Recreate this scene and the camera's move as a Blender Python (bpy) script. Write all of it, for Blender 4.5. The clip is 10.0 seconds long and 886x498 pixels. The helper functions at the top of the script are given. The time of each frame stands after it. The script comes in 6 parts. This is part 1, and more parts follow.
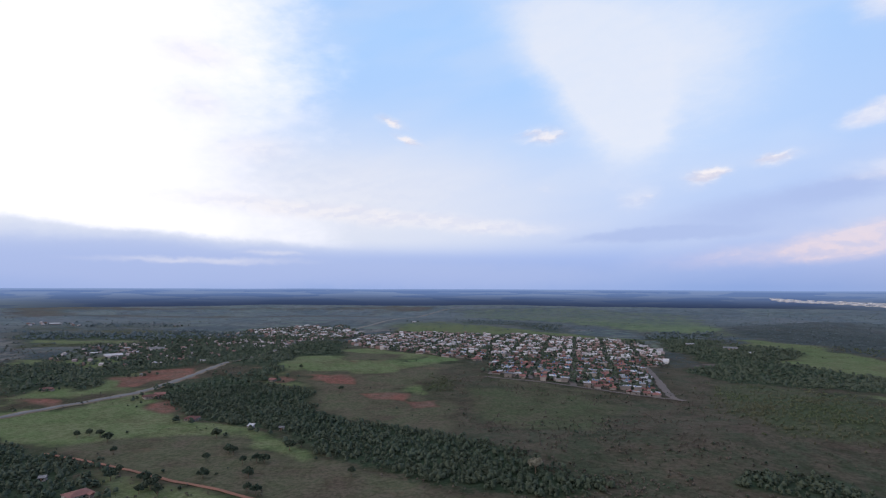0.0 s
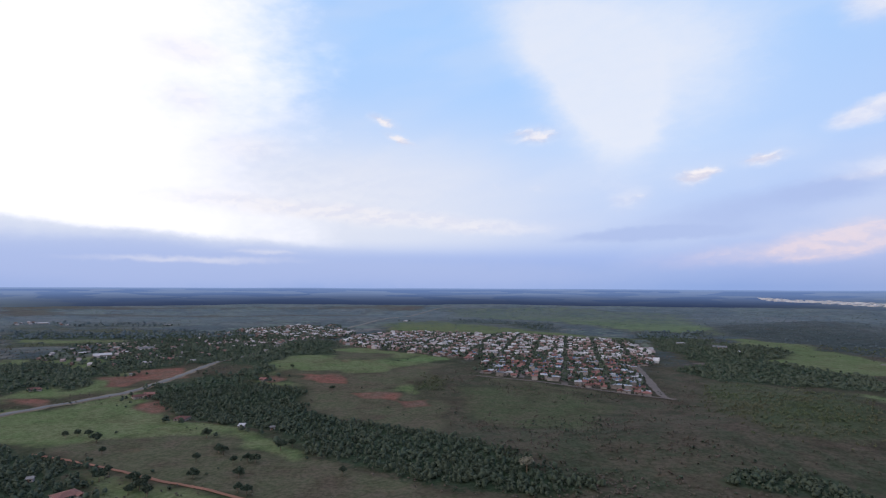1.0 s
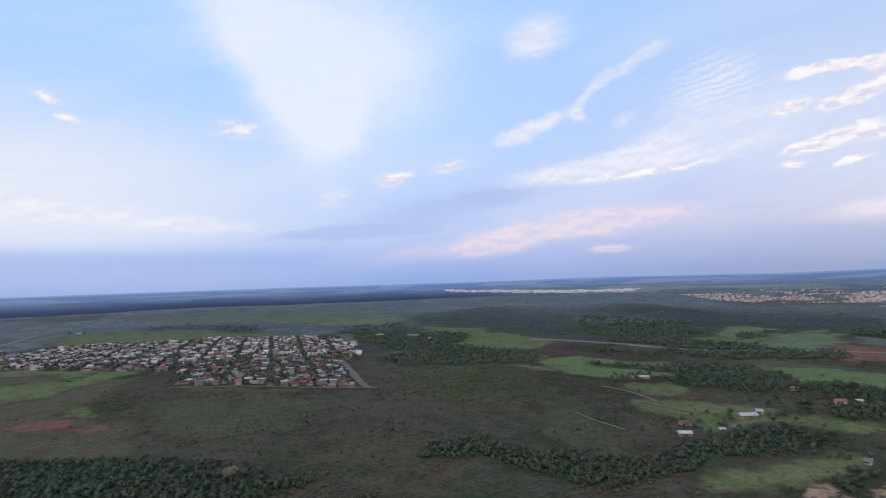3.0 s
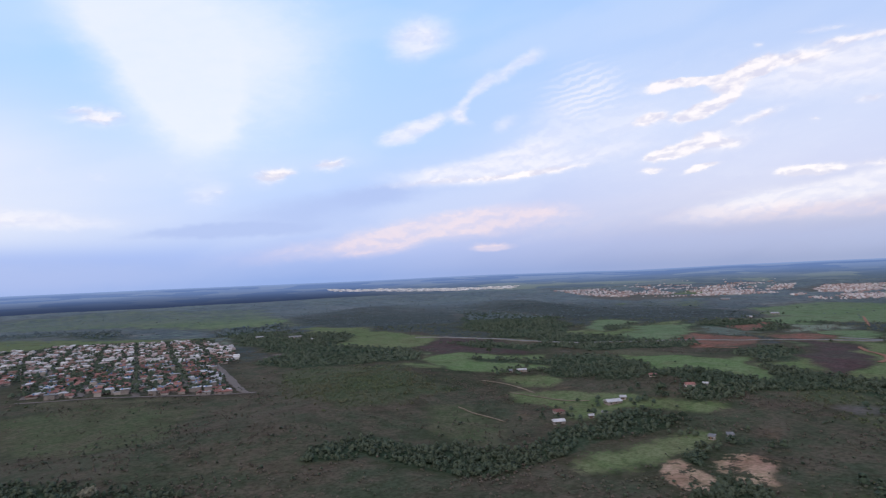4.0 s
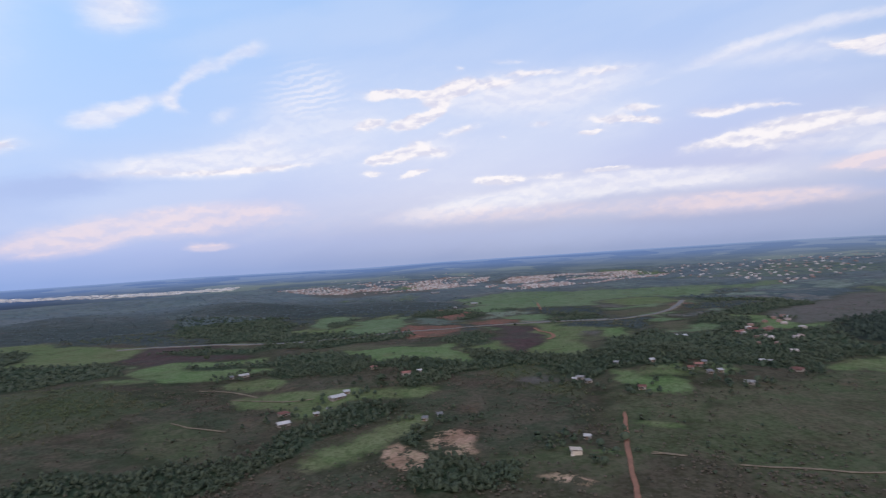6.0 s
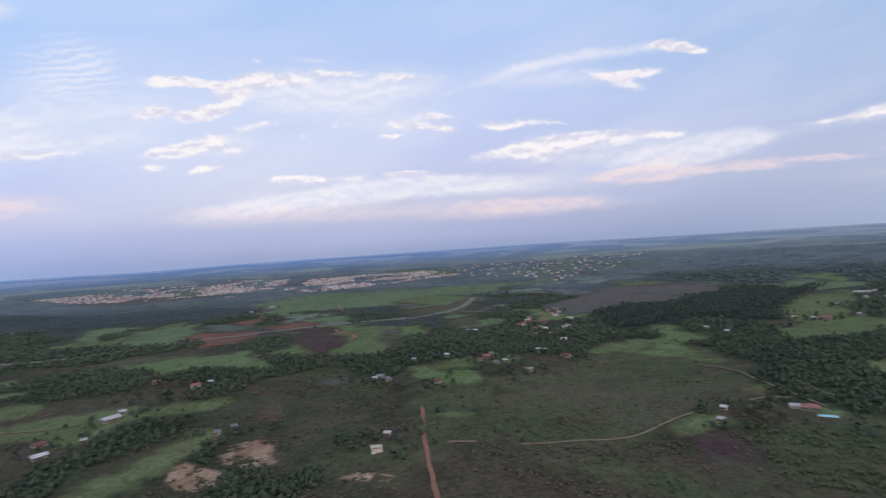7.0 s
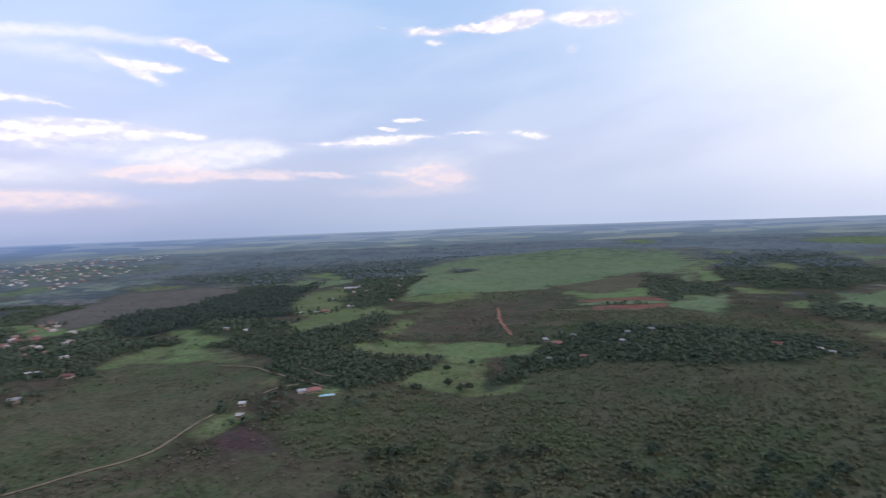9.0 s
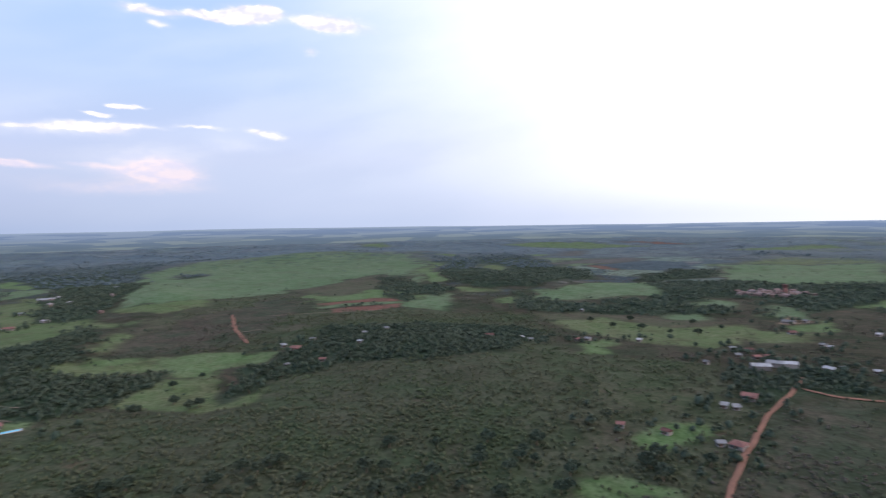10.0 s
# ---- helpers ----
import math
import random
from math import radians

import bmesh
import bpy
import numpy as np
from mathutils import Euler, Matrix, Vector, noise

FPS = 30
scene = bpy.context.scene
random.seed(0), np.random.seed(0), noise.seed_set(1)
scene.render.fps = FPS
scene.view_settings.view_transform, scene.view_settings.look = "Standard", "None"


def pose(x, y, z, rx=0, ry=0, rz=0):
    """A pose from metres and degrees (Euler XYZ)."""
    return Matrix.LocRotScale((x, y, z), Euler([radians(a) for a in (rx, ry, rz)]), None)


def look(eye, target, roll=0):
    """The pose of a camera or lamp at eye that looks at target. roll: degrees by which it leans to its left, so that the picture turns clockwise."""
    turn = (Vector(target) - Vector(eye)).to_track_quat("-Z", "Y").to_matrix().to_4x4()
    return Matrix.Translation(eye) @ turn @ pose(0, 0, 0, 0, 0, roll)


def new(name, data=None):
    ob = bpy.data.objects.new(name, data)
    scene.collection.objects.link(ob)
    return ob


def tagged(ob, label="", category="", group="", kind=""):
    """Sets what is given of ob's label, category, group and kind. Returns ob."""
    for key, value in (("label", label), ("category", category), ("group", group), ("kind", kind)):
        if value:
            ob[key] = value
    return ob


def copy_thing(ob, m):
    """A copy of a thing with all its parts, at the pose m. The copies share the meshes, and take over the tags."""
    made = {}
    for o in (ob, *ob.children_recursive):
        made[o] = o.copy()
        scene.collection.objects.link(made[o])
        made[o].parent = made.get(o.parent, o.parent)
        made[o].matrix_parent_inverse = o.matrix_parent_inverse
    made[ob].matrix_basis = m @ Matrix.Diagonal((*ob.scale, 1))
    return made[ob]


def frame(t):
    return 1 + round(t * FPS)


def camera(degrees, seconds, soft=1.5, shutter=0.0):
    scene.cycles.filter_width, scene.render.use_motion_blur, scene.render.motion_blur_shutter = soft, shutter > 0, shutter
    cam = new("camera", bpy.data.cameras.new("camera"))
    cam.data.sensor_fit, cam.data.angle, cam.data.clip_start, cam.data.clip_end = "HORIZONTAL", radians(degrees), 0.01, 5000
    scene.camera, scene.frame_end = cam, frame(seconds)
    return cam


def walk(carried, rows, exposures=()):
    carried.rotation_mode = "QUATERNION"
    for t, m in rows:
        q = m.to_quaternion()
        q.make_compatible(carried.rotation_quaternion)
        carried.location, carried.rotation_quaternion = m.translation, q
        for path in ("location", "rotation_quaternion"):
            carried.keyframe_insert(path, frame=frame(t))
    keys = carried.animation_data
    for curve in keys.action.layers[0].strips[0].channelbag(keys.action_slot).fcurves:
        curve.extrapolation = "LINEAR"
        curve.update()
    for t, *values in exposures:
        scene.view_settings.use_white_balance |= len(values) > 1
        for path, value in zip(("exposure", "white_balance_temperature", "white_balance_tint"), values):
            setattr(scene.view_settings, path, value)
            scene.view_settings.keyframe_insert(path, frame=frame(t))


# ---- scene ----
cam = camera(74.66, 10.0, soft=1.2, shutter=0.3)
# seconds, tilt, lean and turn in degrees; the craft hovers and turns on the spot
PATH = (
    (0.0, 93.60, -0.11, 0.02),
    (0.5, 93.60, -0.11, -0.14),
    (1.0, 93.53, -0.13, -0.80),
    (1.5, 93.48, 0.18, -6.29),
    (2.0, 93.36, 0.85, -14.02),
    (2.5, 93.19, 1.44, -22.03),
    (3.0, 92.93, 1.91, -29.19),
    (4.5, 92.14, 2.69, -45.83),
    (5.0, 91.84, 3.00, -51.74),
    (6.5, 90.39, 3.69, -76.60),
    (7.0, 89.83, 3.74, -86.76),
    (7.5, 89.19, 3.64, -97.53),
    (8.0, 88.62, 3.35, -108.59),
    (8.5, 88.06, 2.98, -120.32),
    (9.0, 87.65, 2.42, -131.62),
    (9.5, 87.32, 1.87, -143.65),
    (10.0, 87.19, 1.23, -156.92),
)
walk(cam, [(t, pose(0, 0, 130, tilt, lean, turn)) for t, tilt, lean, turn in PATH],
     exposures=((0.0, 0.0), (1.0, 0.0), (2.5, 0.02), (4.5, 0.12), (6.5, 0.02), (7.5, 0.02), (8.5, 0.14), (10.0, 0.36)))


# ---- sky and sun: late light behind thin cloud, low on the far side of the first view's left shoulder ----
SUN_AZIMUTH, SUN_HEIGHT = -112.0, 16.0
MIDDLE = 80.0
# clouds: azimuth, height above the horizon, half length, half thickness, tilt (degrees), density
CRISP_BANK_1 = ((-5.2, 15.8, 1.9, 0.43, -16, 1),
    (-3.8, 14.2, 1.7, 0.33, -22, 0.9),
    (9.9, 14.4, 2.8, 0.80, 2, 0.95),
    (24.0, 9.6, 1.4, 0.71, 15, 1),
    (25.6, 10.2, 1.2, 0.50, 8, 0.9),
    (30.0, 10.9, 2.0, 0.58, 4, 1),
    (10.2, 9.4, 1.1, 0.38, -2, 0.4),
    (5.8, 9.6, 0.9, 0.33, -1, 0.4),
    (45.3, 9.1, 10.7, 0.28, 2, 0.9),
    (18.8, 8.2, 2.2, 0.66, 12, 0.5),
    (61.5, 15.8, 2.1, 0.33, -2, 1),
    (64.8, 15.9, 3.2, 0.32, -2, 1),
    (69.3, 16.6, 2.1, 0.52, 16, 1.1),
    (67.5, 15.1, 1.9, 0.71, 35, 1),)
CRISP_BANK_2 = ((65.1, 13.4, 2.3, 0.51, 17, 1.2),
    (61.1, 13.3, 1.5, 0.43, 11, 1),
    (62.0, 10.0, 1.9, 0.53, 10, 1.2),
    (64.5, 10.8, 2.0, 0.51, 17, 1),
    (65.2, 8.5, 1.3, 0.23, 11, 1.1),
    (61.1, 8.6, 1.3, 0.24, 2, 0.8),
    (50.8, 9.4, 6.0, 0.26, 4, 0.7),
    (68.9, 15.4, 1.8, 0.74, 23, 1),
    (64.9, 16.1, 4.9, 0.26, -3, 1.1),
    (69.4, 16.1, 2.6, 0.52, 12, 1.2),
    (73.6, 16.4, 4.0, 0.60, 3, 1.1),
    (77.6, 17.2, 4.3, 0.29, -4, 0.8),
    (83.5, 16.4, 4.3, 0.37, -2, 0.8),
    (74.7, 18.3, 2.0, 0.19, -6, 0.7),)
CRISP_BANK_3 = ((70.1, 18.1, 0.7, 0.25, -8, 0.6),
    (65.4, 13.4, 2.4, 0.43, 18, 1.2),
    (61.7, 13.3, 2.2, 0.48, 5, 0.7),
    (64.0, 10.4, 3.3, 0.54, 9, 1.2),
    (69.7, 12.2, 3.1, 0.42, 12, 0.9),
    (67.5, 10.3, 1.9, 0.43, 3, 0.9),
    (60.8, 8.7, 1.4, 0.27, -2, 0.6),
    (65.2, 8.3, 1.7, 0.22, 11, 0.9),
    (87.0, 11.7, 2.8, 0.23, -7, 1.1),
    (83.2, 12.3, 2.2, 0.24, -6, 0.8),
    (86.2, 12.8, 2.4, 0.37, -4, 0.6),
    (82.3, 11.2, 1.5, 0.19, -4, 0.9),
    (77.3, 12.3, 1.7, 0.25, -2, 0.8),
    (74.0, 11.3, 0.5, 0.15, -7, 0.9),)
CRISP_BANK_4 = ((73.5, 7.5, 2.8, 0.36, -4, 1),
    (83.8, 7.3, 2.6, 0.24, 1, 0.8),
    (88.4, 14.7, 1.5, 0.22, 5, 0.5),
    (73.1, 7.4, 2.4, 0.38, -1, 1.1),
    (78.2, 7.2, 2.0, 0.33, -2, 0.9),
    (83.3, 7.4, 3.3, 0.19, 0, 0.7),
    (92.7, 11.5, 1.9, 0.41, -13, 1.1),
    (95.5, 11.5, 3.0, 0.36, -1, 1.1),
    (98.7, 11.1, 1.2, 0.15, -10, 0.9),
    (92.7, 8.7, 3.1, 0.42, 8, 1),
    (97.8, 9.2, 4.3, 0.71, 2, 1.2),
    (103.0, 9.1, 4.5, 0.59, -2, 1.2),
    (108.1, 9.0, 2.4, 0.37, -5, 1.1),
    (97.7, 8.0, 5.8, 0.72, -1, 0.8),)
CRISP_BANK_5 = ((108.6, 16.6, 2.4, 0.39, -7, 1),
    (111.1, 15.9, 1.3, 0.25, -16, 1.1),
    (104.2, 14.3, 2.8, 0.45, -25, 1.1),
    (106.0, 14.7, 2.1, 0.28, -3, 0.9),
    (84.9, 11.8, 3.8, 0.37, -1, 0.7),
    (82.0, 11.1, 1.3, 0.21, -1, 1),
    (88.7, 11.2, 0.7, 0.21, -6, 0.9),
    (86.1, 12.6, 3.3, 0.26, -1, 0.5),
    (110.4, 16.0, 2.1, 0.29, -18, 1.1),
    (105.4, 14.6, 2.7, 0.31, -2, 1),
    (127.0, 8.3, 2.3, 0.28, -3, 1.1),
    (122.8, 8.2, 3.2, 0.20, 3, 0.7),
    (129.0, 10.3, 1.4, 0.18, -2, 1),
    (126.8, 9.5, 1.3, 0.14, -7, 0.9),)
CRISP_BANK_6 = ((130.7, 18.2, 2.7, 0.39, -2, 1.2),
    (135.3, 18.4, 2.6, 0.34, -0, 1),
    (138.5, 18.6, 2.8, 0.58, 4, 1.3),
    (140.8, 18.9, 1.2, 0.47, 2, 1.2),
    (131.4, 17.1, 0.9, 0.30, -4, 1.1),
    (145.1, 18.2, 2.4, 0.41, -7, 0.9),
    (144.5, 15.8, 1.0, 0.33, -8, 0.4),
    (126.4, 18.7, 0.7, 0.15, -3, 0.6),
    (128.9, 10.2, 1.4, 0.16, -2, 1.2),
    (126.5, 9.5, 1.2, 0.16, -3, 1),
    (128.9, 8.6, 3.3, 0.21, -0, 1.2),
    (125.0, 8.6, 2.2, 0.27, 3, 1.2),
    (120.6, 8.3, 3.3, 0.16, 1, 0.8),
    (134.9, 8.8, 2.4, 0.16, -3, 1),)
CRISP_BANK_7 = ((140.3, 8.3, 1.8, 0.31, -13, 1.2),
    (117.7, 15.8, 0.9, 0.20, -5, 0.4),
    (139.9, 18.5, 2.5, 0.56, 0, 1.2),
    (146.8, 18.2, 3.7, 0.58, -5, 1.2),
    (136.2, 18.5, 1.9, 0.27, 5, 0.8),
    (144.4, 15.7, 0.8, 0.35, -7, 0.5),)
CRISP_CLOUDS = CRISP_BANK_1 + CRISP_BANK_2 + CRISP_BANK_3 + CRISP_BANK_4 + CRISP_BANK_5 + CRISP_BANK_6 + CRISP_BANK_7
STREAK_BANK_1 = ((18.4, 8.3, 2.3, 1.27, 13, 0.55),
    (15.8, 10.0, 2.6, 0.96, 18, 0.35),
    (-16.4, 7.5, 10.2, 0.64, -3, 1),
    (-3.4, 6.5, 11.0, 0.67, -4, 1),
    (6.6, 5.6, 6.6, 0.66, -0, 0.6),
    (-18.1, 12.8, 4.1, 1.03, 2, 0.7),
    (-23.3, 20.6, 3.6, 0.96, -2, 1),
    (-23.1, 16.4, 2.8, 1.10, -14, 0.9),
    (-10.1, 8.8, 15.9, 3.26, -2, 0.45),
    (-22.7, 2.3, 9.4, 0.26, -0, 0.8),
    (-16.3, 3.0, 3.1, 0.21, -2, 0.7),
    (37.2, 13.7, 2.3, 0.66, 15, 1),
    (40.3, 15.0, 2.0, 0.54, 19, 1),
    (43.3, 15.8, 1.7, 0.52, 52, 1),)
STREAK_BANK_2 = ((45.1, 17.9, 1.8, 0.56, 43, 1.1),
    (48.0, 19.1, 2.3, 0.50, 29, 1),
    (50.4, 20.1, 1.4, 0.48, 27, 0.8),
    (42.9, 15.0, 1.2, 0.53, -39, 0.8),
    (38.5, 22.2, 2.9, 1.44, 15, 0.55),
    (44.5, 10.2, 6.7, 0.76, 9, 0.9),
    (49.4, 11.5, 4.5, 0.99, 15, 0.9),
    (47.2, 14.2, 1.6, 0.46, 19, 0.7),
    (52.4, 15.1, 2.9, 1.32, 13, 0.5),
    (67.3, 10.6, 3.3, 0.72, 7, 0.8),
    (51.9, 10.1, 8.8, 0.73, 6, 1),
    (43.0, 9.5, 8.1, 0.76, 1, 1),
    (53.0, 12.3, 7.8, 1.84, 6, 0.5),
    (39.2, 22.7, 3.3, 1.30, 12, 0.6),)
STREAK_BANK_3 = ((38.0, 14.0, 2.8, 0.65, 18, 0.8),
    (74.0, 15.1, 6.4, 1.20, 2, 0.9),
    (81.2, 15.1, 5.8, 0.96, 4, 0.9),
    (77.4, 14.3, 10.4, 1.47, -3, 0.5),
    (83.6, 11.6, 7.7, 1.42, -5, 0.4),
    (59.5, 13.5, 5.0, 1.60, 5, 0.5),
    (75.9, 5.4, 10.6, 0.73, 5, 0.9),
    (87.4, 6.1, 7.1, 0.65, -2, 1),
    (40.0, 22.1, 3.7, 1.41, 11, 0.5),
    (88.9, 5.9, 10.6, 0.81, -2, 1.1),
    (76.7, 5.7, 11.0, 0.77, 2, 1),
    (68.9, 4.8, 6.6, 0.66, 7, 0.6),
    (108.8, 7.1, 4.8, 1.03, 5, 1),
    (112.0, 7.5, 3.3, 0.81, 7, 0.9),)
STREAK_BANK_4 = ((105.1, 7.1, 6.9, 1.16, -3, 0.6),
    (93.8, 16.1, 4.0, 0.40, 11, 0.7),
    (98.3, 16.8, 4.3, 0.39, 4, 0.9),
    (103.9, 16.7, 4.4, 0.42, 1, 1),
    (99.6, 15.1, 7.1, 0.77, -4, 0.8),
    (100.4, 13.0, 6.6, 0.78, -5, 0.3),
    (80.3, 16.5, 9.4, 1.23, -2, 0.5),
    (112.5, 7.3, 5.7, 0.74, 3, 1),
    (114.6, 7.6, 2.5, 0.42, 0, 0.9),
    (125.1, 8.3, 5.6, 0.53, 3, 0.8),
    (130.0, 6.1, 6.3, 1.21, 4, 0.6),
    (138.1, 7.3, 3.2, 0.63, -9, 0.4),)
STREAK_CLOUDS = STREAK_BANK_1 + STREAK_BANK_2 + STREAK_BANK_3 + STREAK_BANK_4
PINK_BANK_1 = ((33.2, 3.4, 3.2, 0.93, 6, 1),
    (28.2, 3.1, 4.8, 0.59, 2, 0.5),
    (36.8, 4.1, 2.2, 0.80, 7, 1),
    (34.7, 3.3, 3.7, 0.78, 7, 1.1),
    (40.8, 4.9, 4.9, 0.75, 6, 1.1),
    (47.2, 5.6, 5.9, 0.75, 3, 1),
    (45.4, 2.4, 1.6, 0.29, 1, 1.1),
    (27.5, 2.3, 8.9, 0.65, 2, 0.6),
    (107.9, 5.6, 4.9, 0.43, -3, 1),
    (103.6, 5.4, 2.2, 0.20, -4, 1),
    (108.0, 6.5, 2.8, 0.66, 1, 0.7),
    (72.2, 4.1, 9.3, 0.72, -1, 0.8),
    (88.7, 3.6, 12.6, 0.76, -2, 0.9),
    (97.9, 3.5, 7.2, 0.52, -2, 0.7),)
PINK_BANK_2 = ((45.6, 5.1, 8.2, 0.81, 1, 1),
    (45.0, 2.5, 1.6, 0.28, -0, 1),
    (41.6, 3.9, 4.5, 0.46, 1, 0.7),
    (106.0, 5.5, 4.3, 0.49, -2, 1.1),
    (114.9, 5.2, 3.5, 0.26, -3, 1.1),
    (121.1, 5.2, 2.6, 0.20, -4, 1),
    (131.5, 4.9, 2.3, 0.82, -4, 1.2),
    (128.7, 4.8, 2.4, 0.38, -3, 0.7),
    (126.6, 3.2, 5.5, 0.39, -1, 0.4),
    (130.9, 4.9, 1.9, 0.71, -7, 1.4),
    (130.9, 4.8, 4.1, 1.31, -6, 0.8),
    (126.0, 5.3, 2.2, 0.16, -3, 0.9),
    (119.9, 5.4, 2.8, 0.22, -4, 1.1),
    (114.4, 5.6, 3.8, 0.32, 0, 1.1),)
PINK_BANK_3 = ((106.1, 5.5, 4.7, 0.47, -1, 1.1),
    (127.0, 3.7, 8.8, 0.50, -3, 0.4),
    (95.4, 3.4, 7.6, 0.77, 1, 0.8),
    (49.3, 4.1, 21.7, 1.28, -0, 0.4),)
PINK_CLOUDS = PINK_BANK_1 + PINK_BANK_2 + PINK_BANK_3
GREY_BANK_1 = ((-31.5, 1.9, 17.0, 2.18, -2, 1.2),
    (-12.1, 1.5, 21.4, 1.63, -3, 1),
    (9.3, 1.0, 17.9, 1.43, -1, 0.7),
    (21.3, 4.7, 7.3, 0.47, 2, 1),
    (34.5, 8.1, 3.4, 0.74, 7, 0.8),
    (26.5, 6.6, 6.7, 1.00, 6, 0.5),
    (19.4, 4.7, 7.2, 0.44, 2, 0.9),
    (33.9, 7.7, 9.9, 0.84, 5, 0.7),
    (27.1, 5.6, 9.0, 0.76, 2, 0.5),
    (77.6, 1.5, 34.3, 1.11, -1, 0.5),
    (104.9, 3.8, 8.7, 0.69, -2, 0.5),
    (101.9, 6.6, 2.7, 0.50, -1, 0.7),
    (59.0, 7.4, 8.1, 0.94, 2, 0.4),)
GREY_CLOUDS = GREY_BANK_1
FAN_BANK_1 = ((9.1, 24.7, 8.9, 3.16, -35, 0.8),
    (14.1, 21.2, 6.4, 3.77, -42, 0.9),
    (16.9, 17.5, 4.4, 3.21, -34, 0.9),
    (18.5, 14.1, 3.0, 2.44, -40, 0.7),
    (19.9, 23.5, 10.0, 5.42, -20, 0.6),
    (26.4, 20.1, 11.8, 6.96, -5, 0.4),
    (74.9, 13.5, 19.3, 6.01, -1, 0.26),
    (60.9, 12.5, 22.8, 5.62, 4, 0.2),
    (61.3, 12.1, 12.7, 6.18, 2, 0.25),
    (-9.0, 10.2, 22.0, 5.96, -1, 0.5),
    (19.8, 17.5, 8.5, 7.24, 8, 0.45),
    (70.4, 6.4, 21.7, 3.42, 1, 0.25),
    (106.0, 7.8, 11.0, 3.82, -3, 0.25),)
FAN_CLOUDS = FAN_BANK_1
RIPPLE_BANK_1 = ((55.1, 16.4, 4.5, 2.27, 6, 0.9),)
RIPPLE_CLOUDS = RIPPLE_BANK_1


class Web:
    """Short hand for a node tree."""

    def __init__(self, tree):
        self.tree = tree

    def node(self, kind, **settings):
        n = self.tree.nodes.new(kind)
        for key, value in settings.items():
            if key == "operation":
                n.operation = value
            elif key == "blend":
                n.blend_type = value
            elif key == "data":
                n.data_type = value
            elif key == "mapping":
                n.vector_type = value
            elif key == "attribute":
                n.attribute_name = value
        return n

    def put(self, socket, value):
        if isinstance(value, bpy.types.NodeSocket):
            self.tree.links.new(value, socket)
        elif isinstance(value, (tuple, list)) and len(value) == 3 and socket.type == "RGBA":
            socket.default_value = (*value, 1)
        else:
            socket.default_value = value

    def math(self, operation, a, b=0.0, clamp=False):
        n = self.node("ShaderNodeMath", operation=operation)
        n.use_clamp = clamp
        self.put(n.inputs[0], a), self.put(n.inputs[1], b)
        return n.outputs[0]

    def vec(self, operation, a, b=(0, 0, 0)):
        n = self.node("ShaderNodeVectorMath", operation=operation)
        self.put(n.inputs[0], a), self.put(n.inputs[1], b)
        return n.outputs["Value"] if operation in ("DOT_PRODUCT", "LENGTH") else n.outputs[0]

    def mix(self, factor, a, b, blend="MIX"):
        n = self.node("ShaderNodeMix", data="RGBA", blend=blend)
        self.put(n.inputs[0], factor), self.put(n.inputs[6], a), self.put(n.inputs[7], b)
        return n.outputs[2]

    def range(self, value, a, b, low=0.0, high=1.0):
        n = self.node("ShaderNodeMapRange")
        n.interpolation_type = "SMOOTHSTEP"
        for k, v in enumerate((value, a, b, low, high)):
            self.put(n.inputs[k], v)
        return n.outputs[0]

    def noise(self, vector, scale, detail=4.0, rough=0.55):
        n = self.node("ShaderNodeTexNoise")
        self.put(n.inputs["Vector"], vector)
        n.inputs["Scale"].default_value, n.inputs["Detail"].default_value, n.inputs["Roughness"].default_value = scale, detail, rough
        return n

    def ramp(self, value, stops):
        n = self.node("ShaderNodeValToRGB")
        while len(n.color_ramp.elements) < len(stops):
            n.color_ramp.elements.new(0.5)
        for e, (at, colour) in zip(n.color_ramp.elements, stops):
            e.position, e.color = at, (*colour, 1)
        self.put(n.inputs[0], value)
        return n.outputs[0]


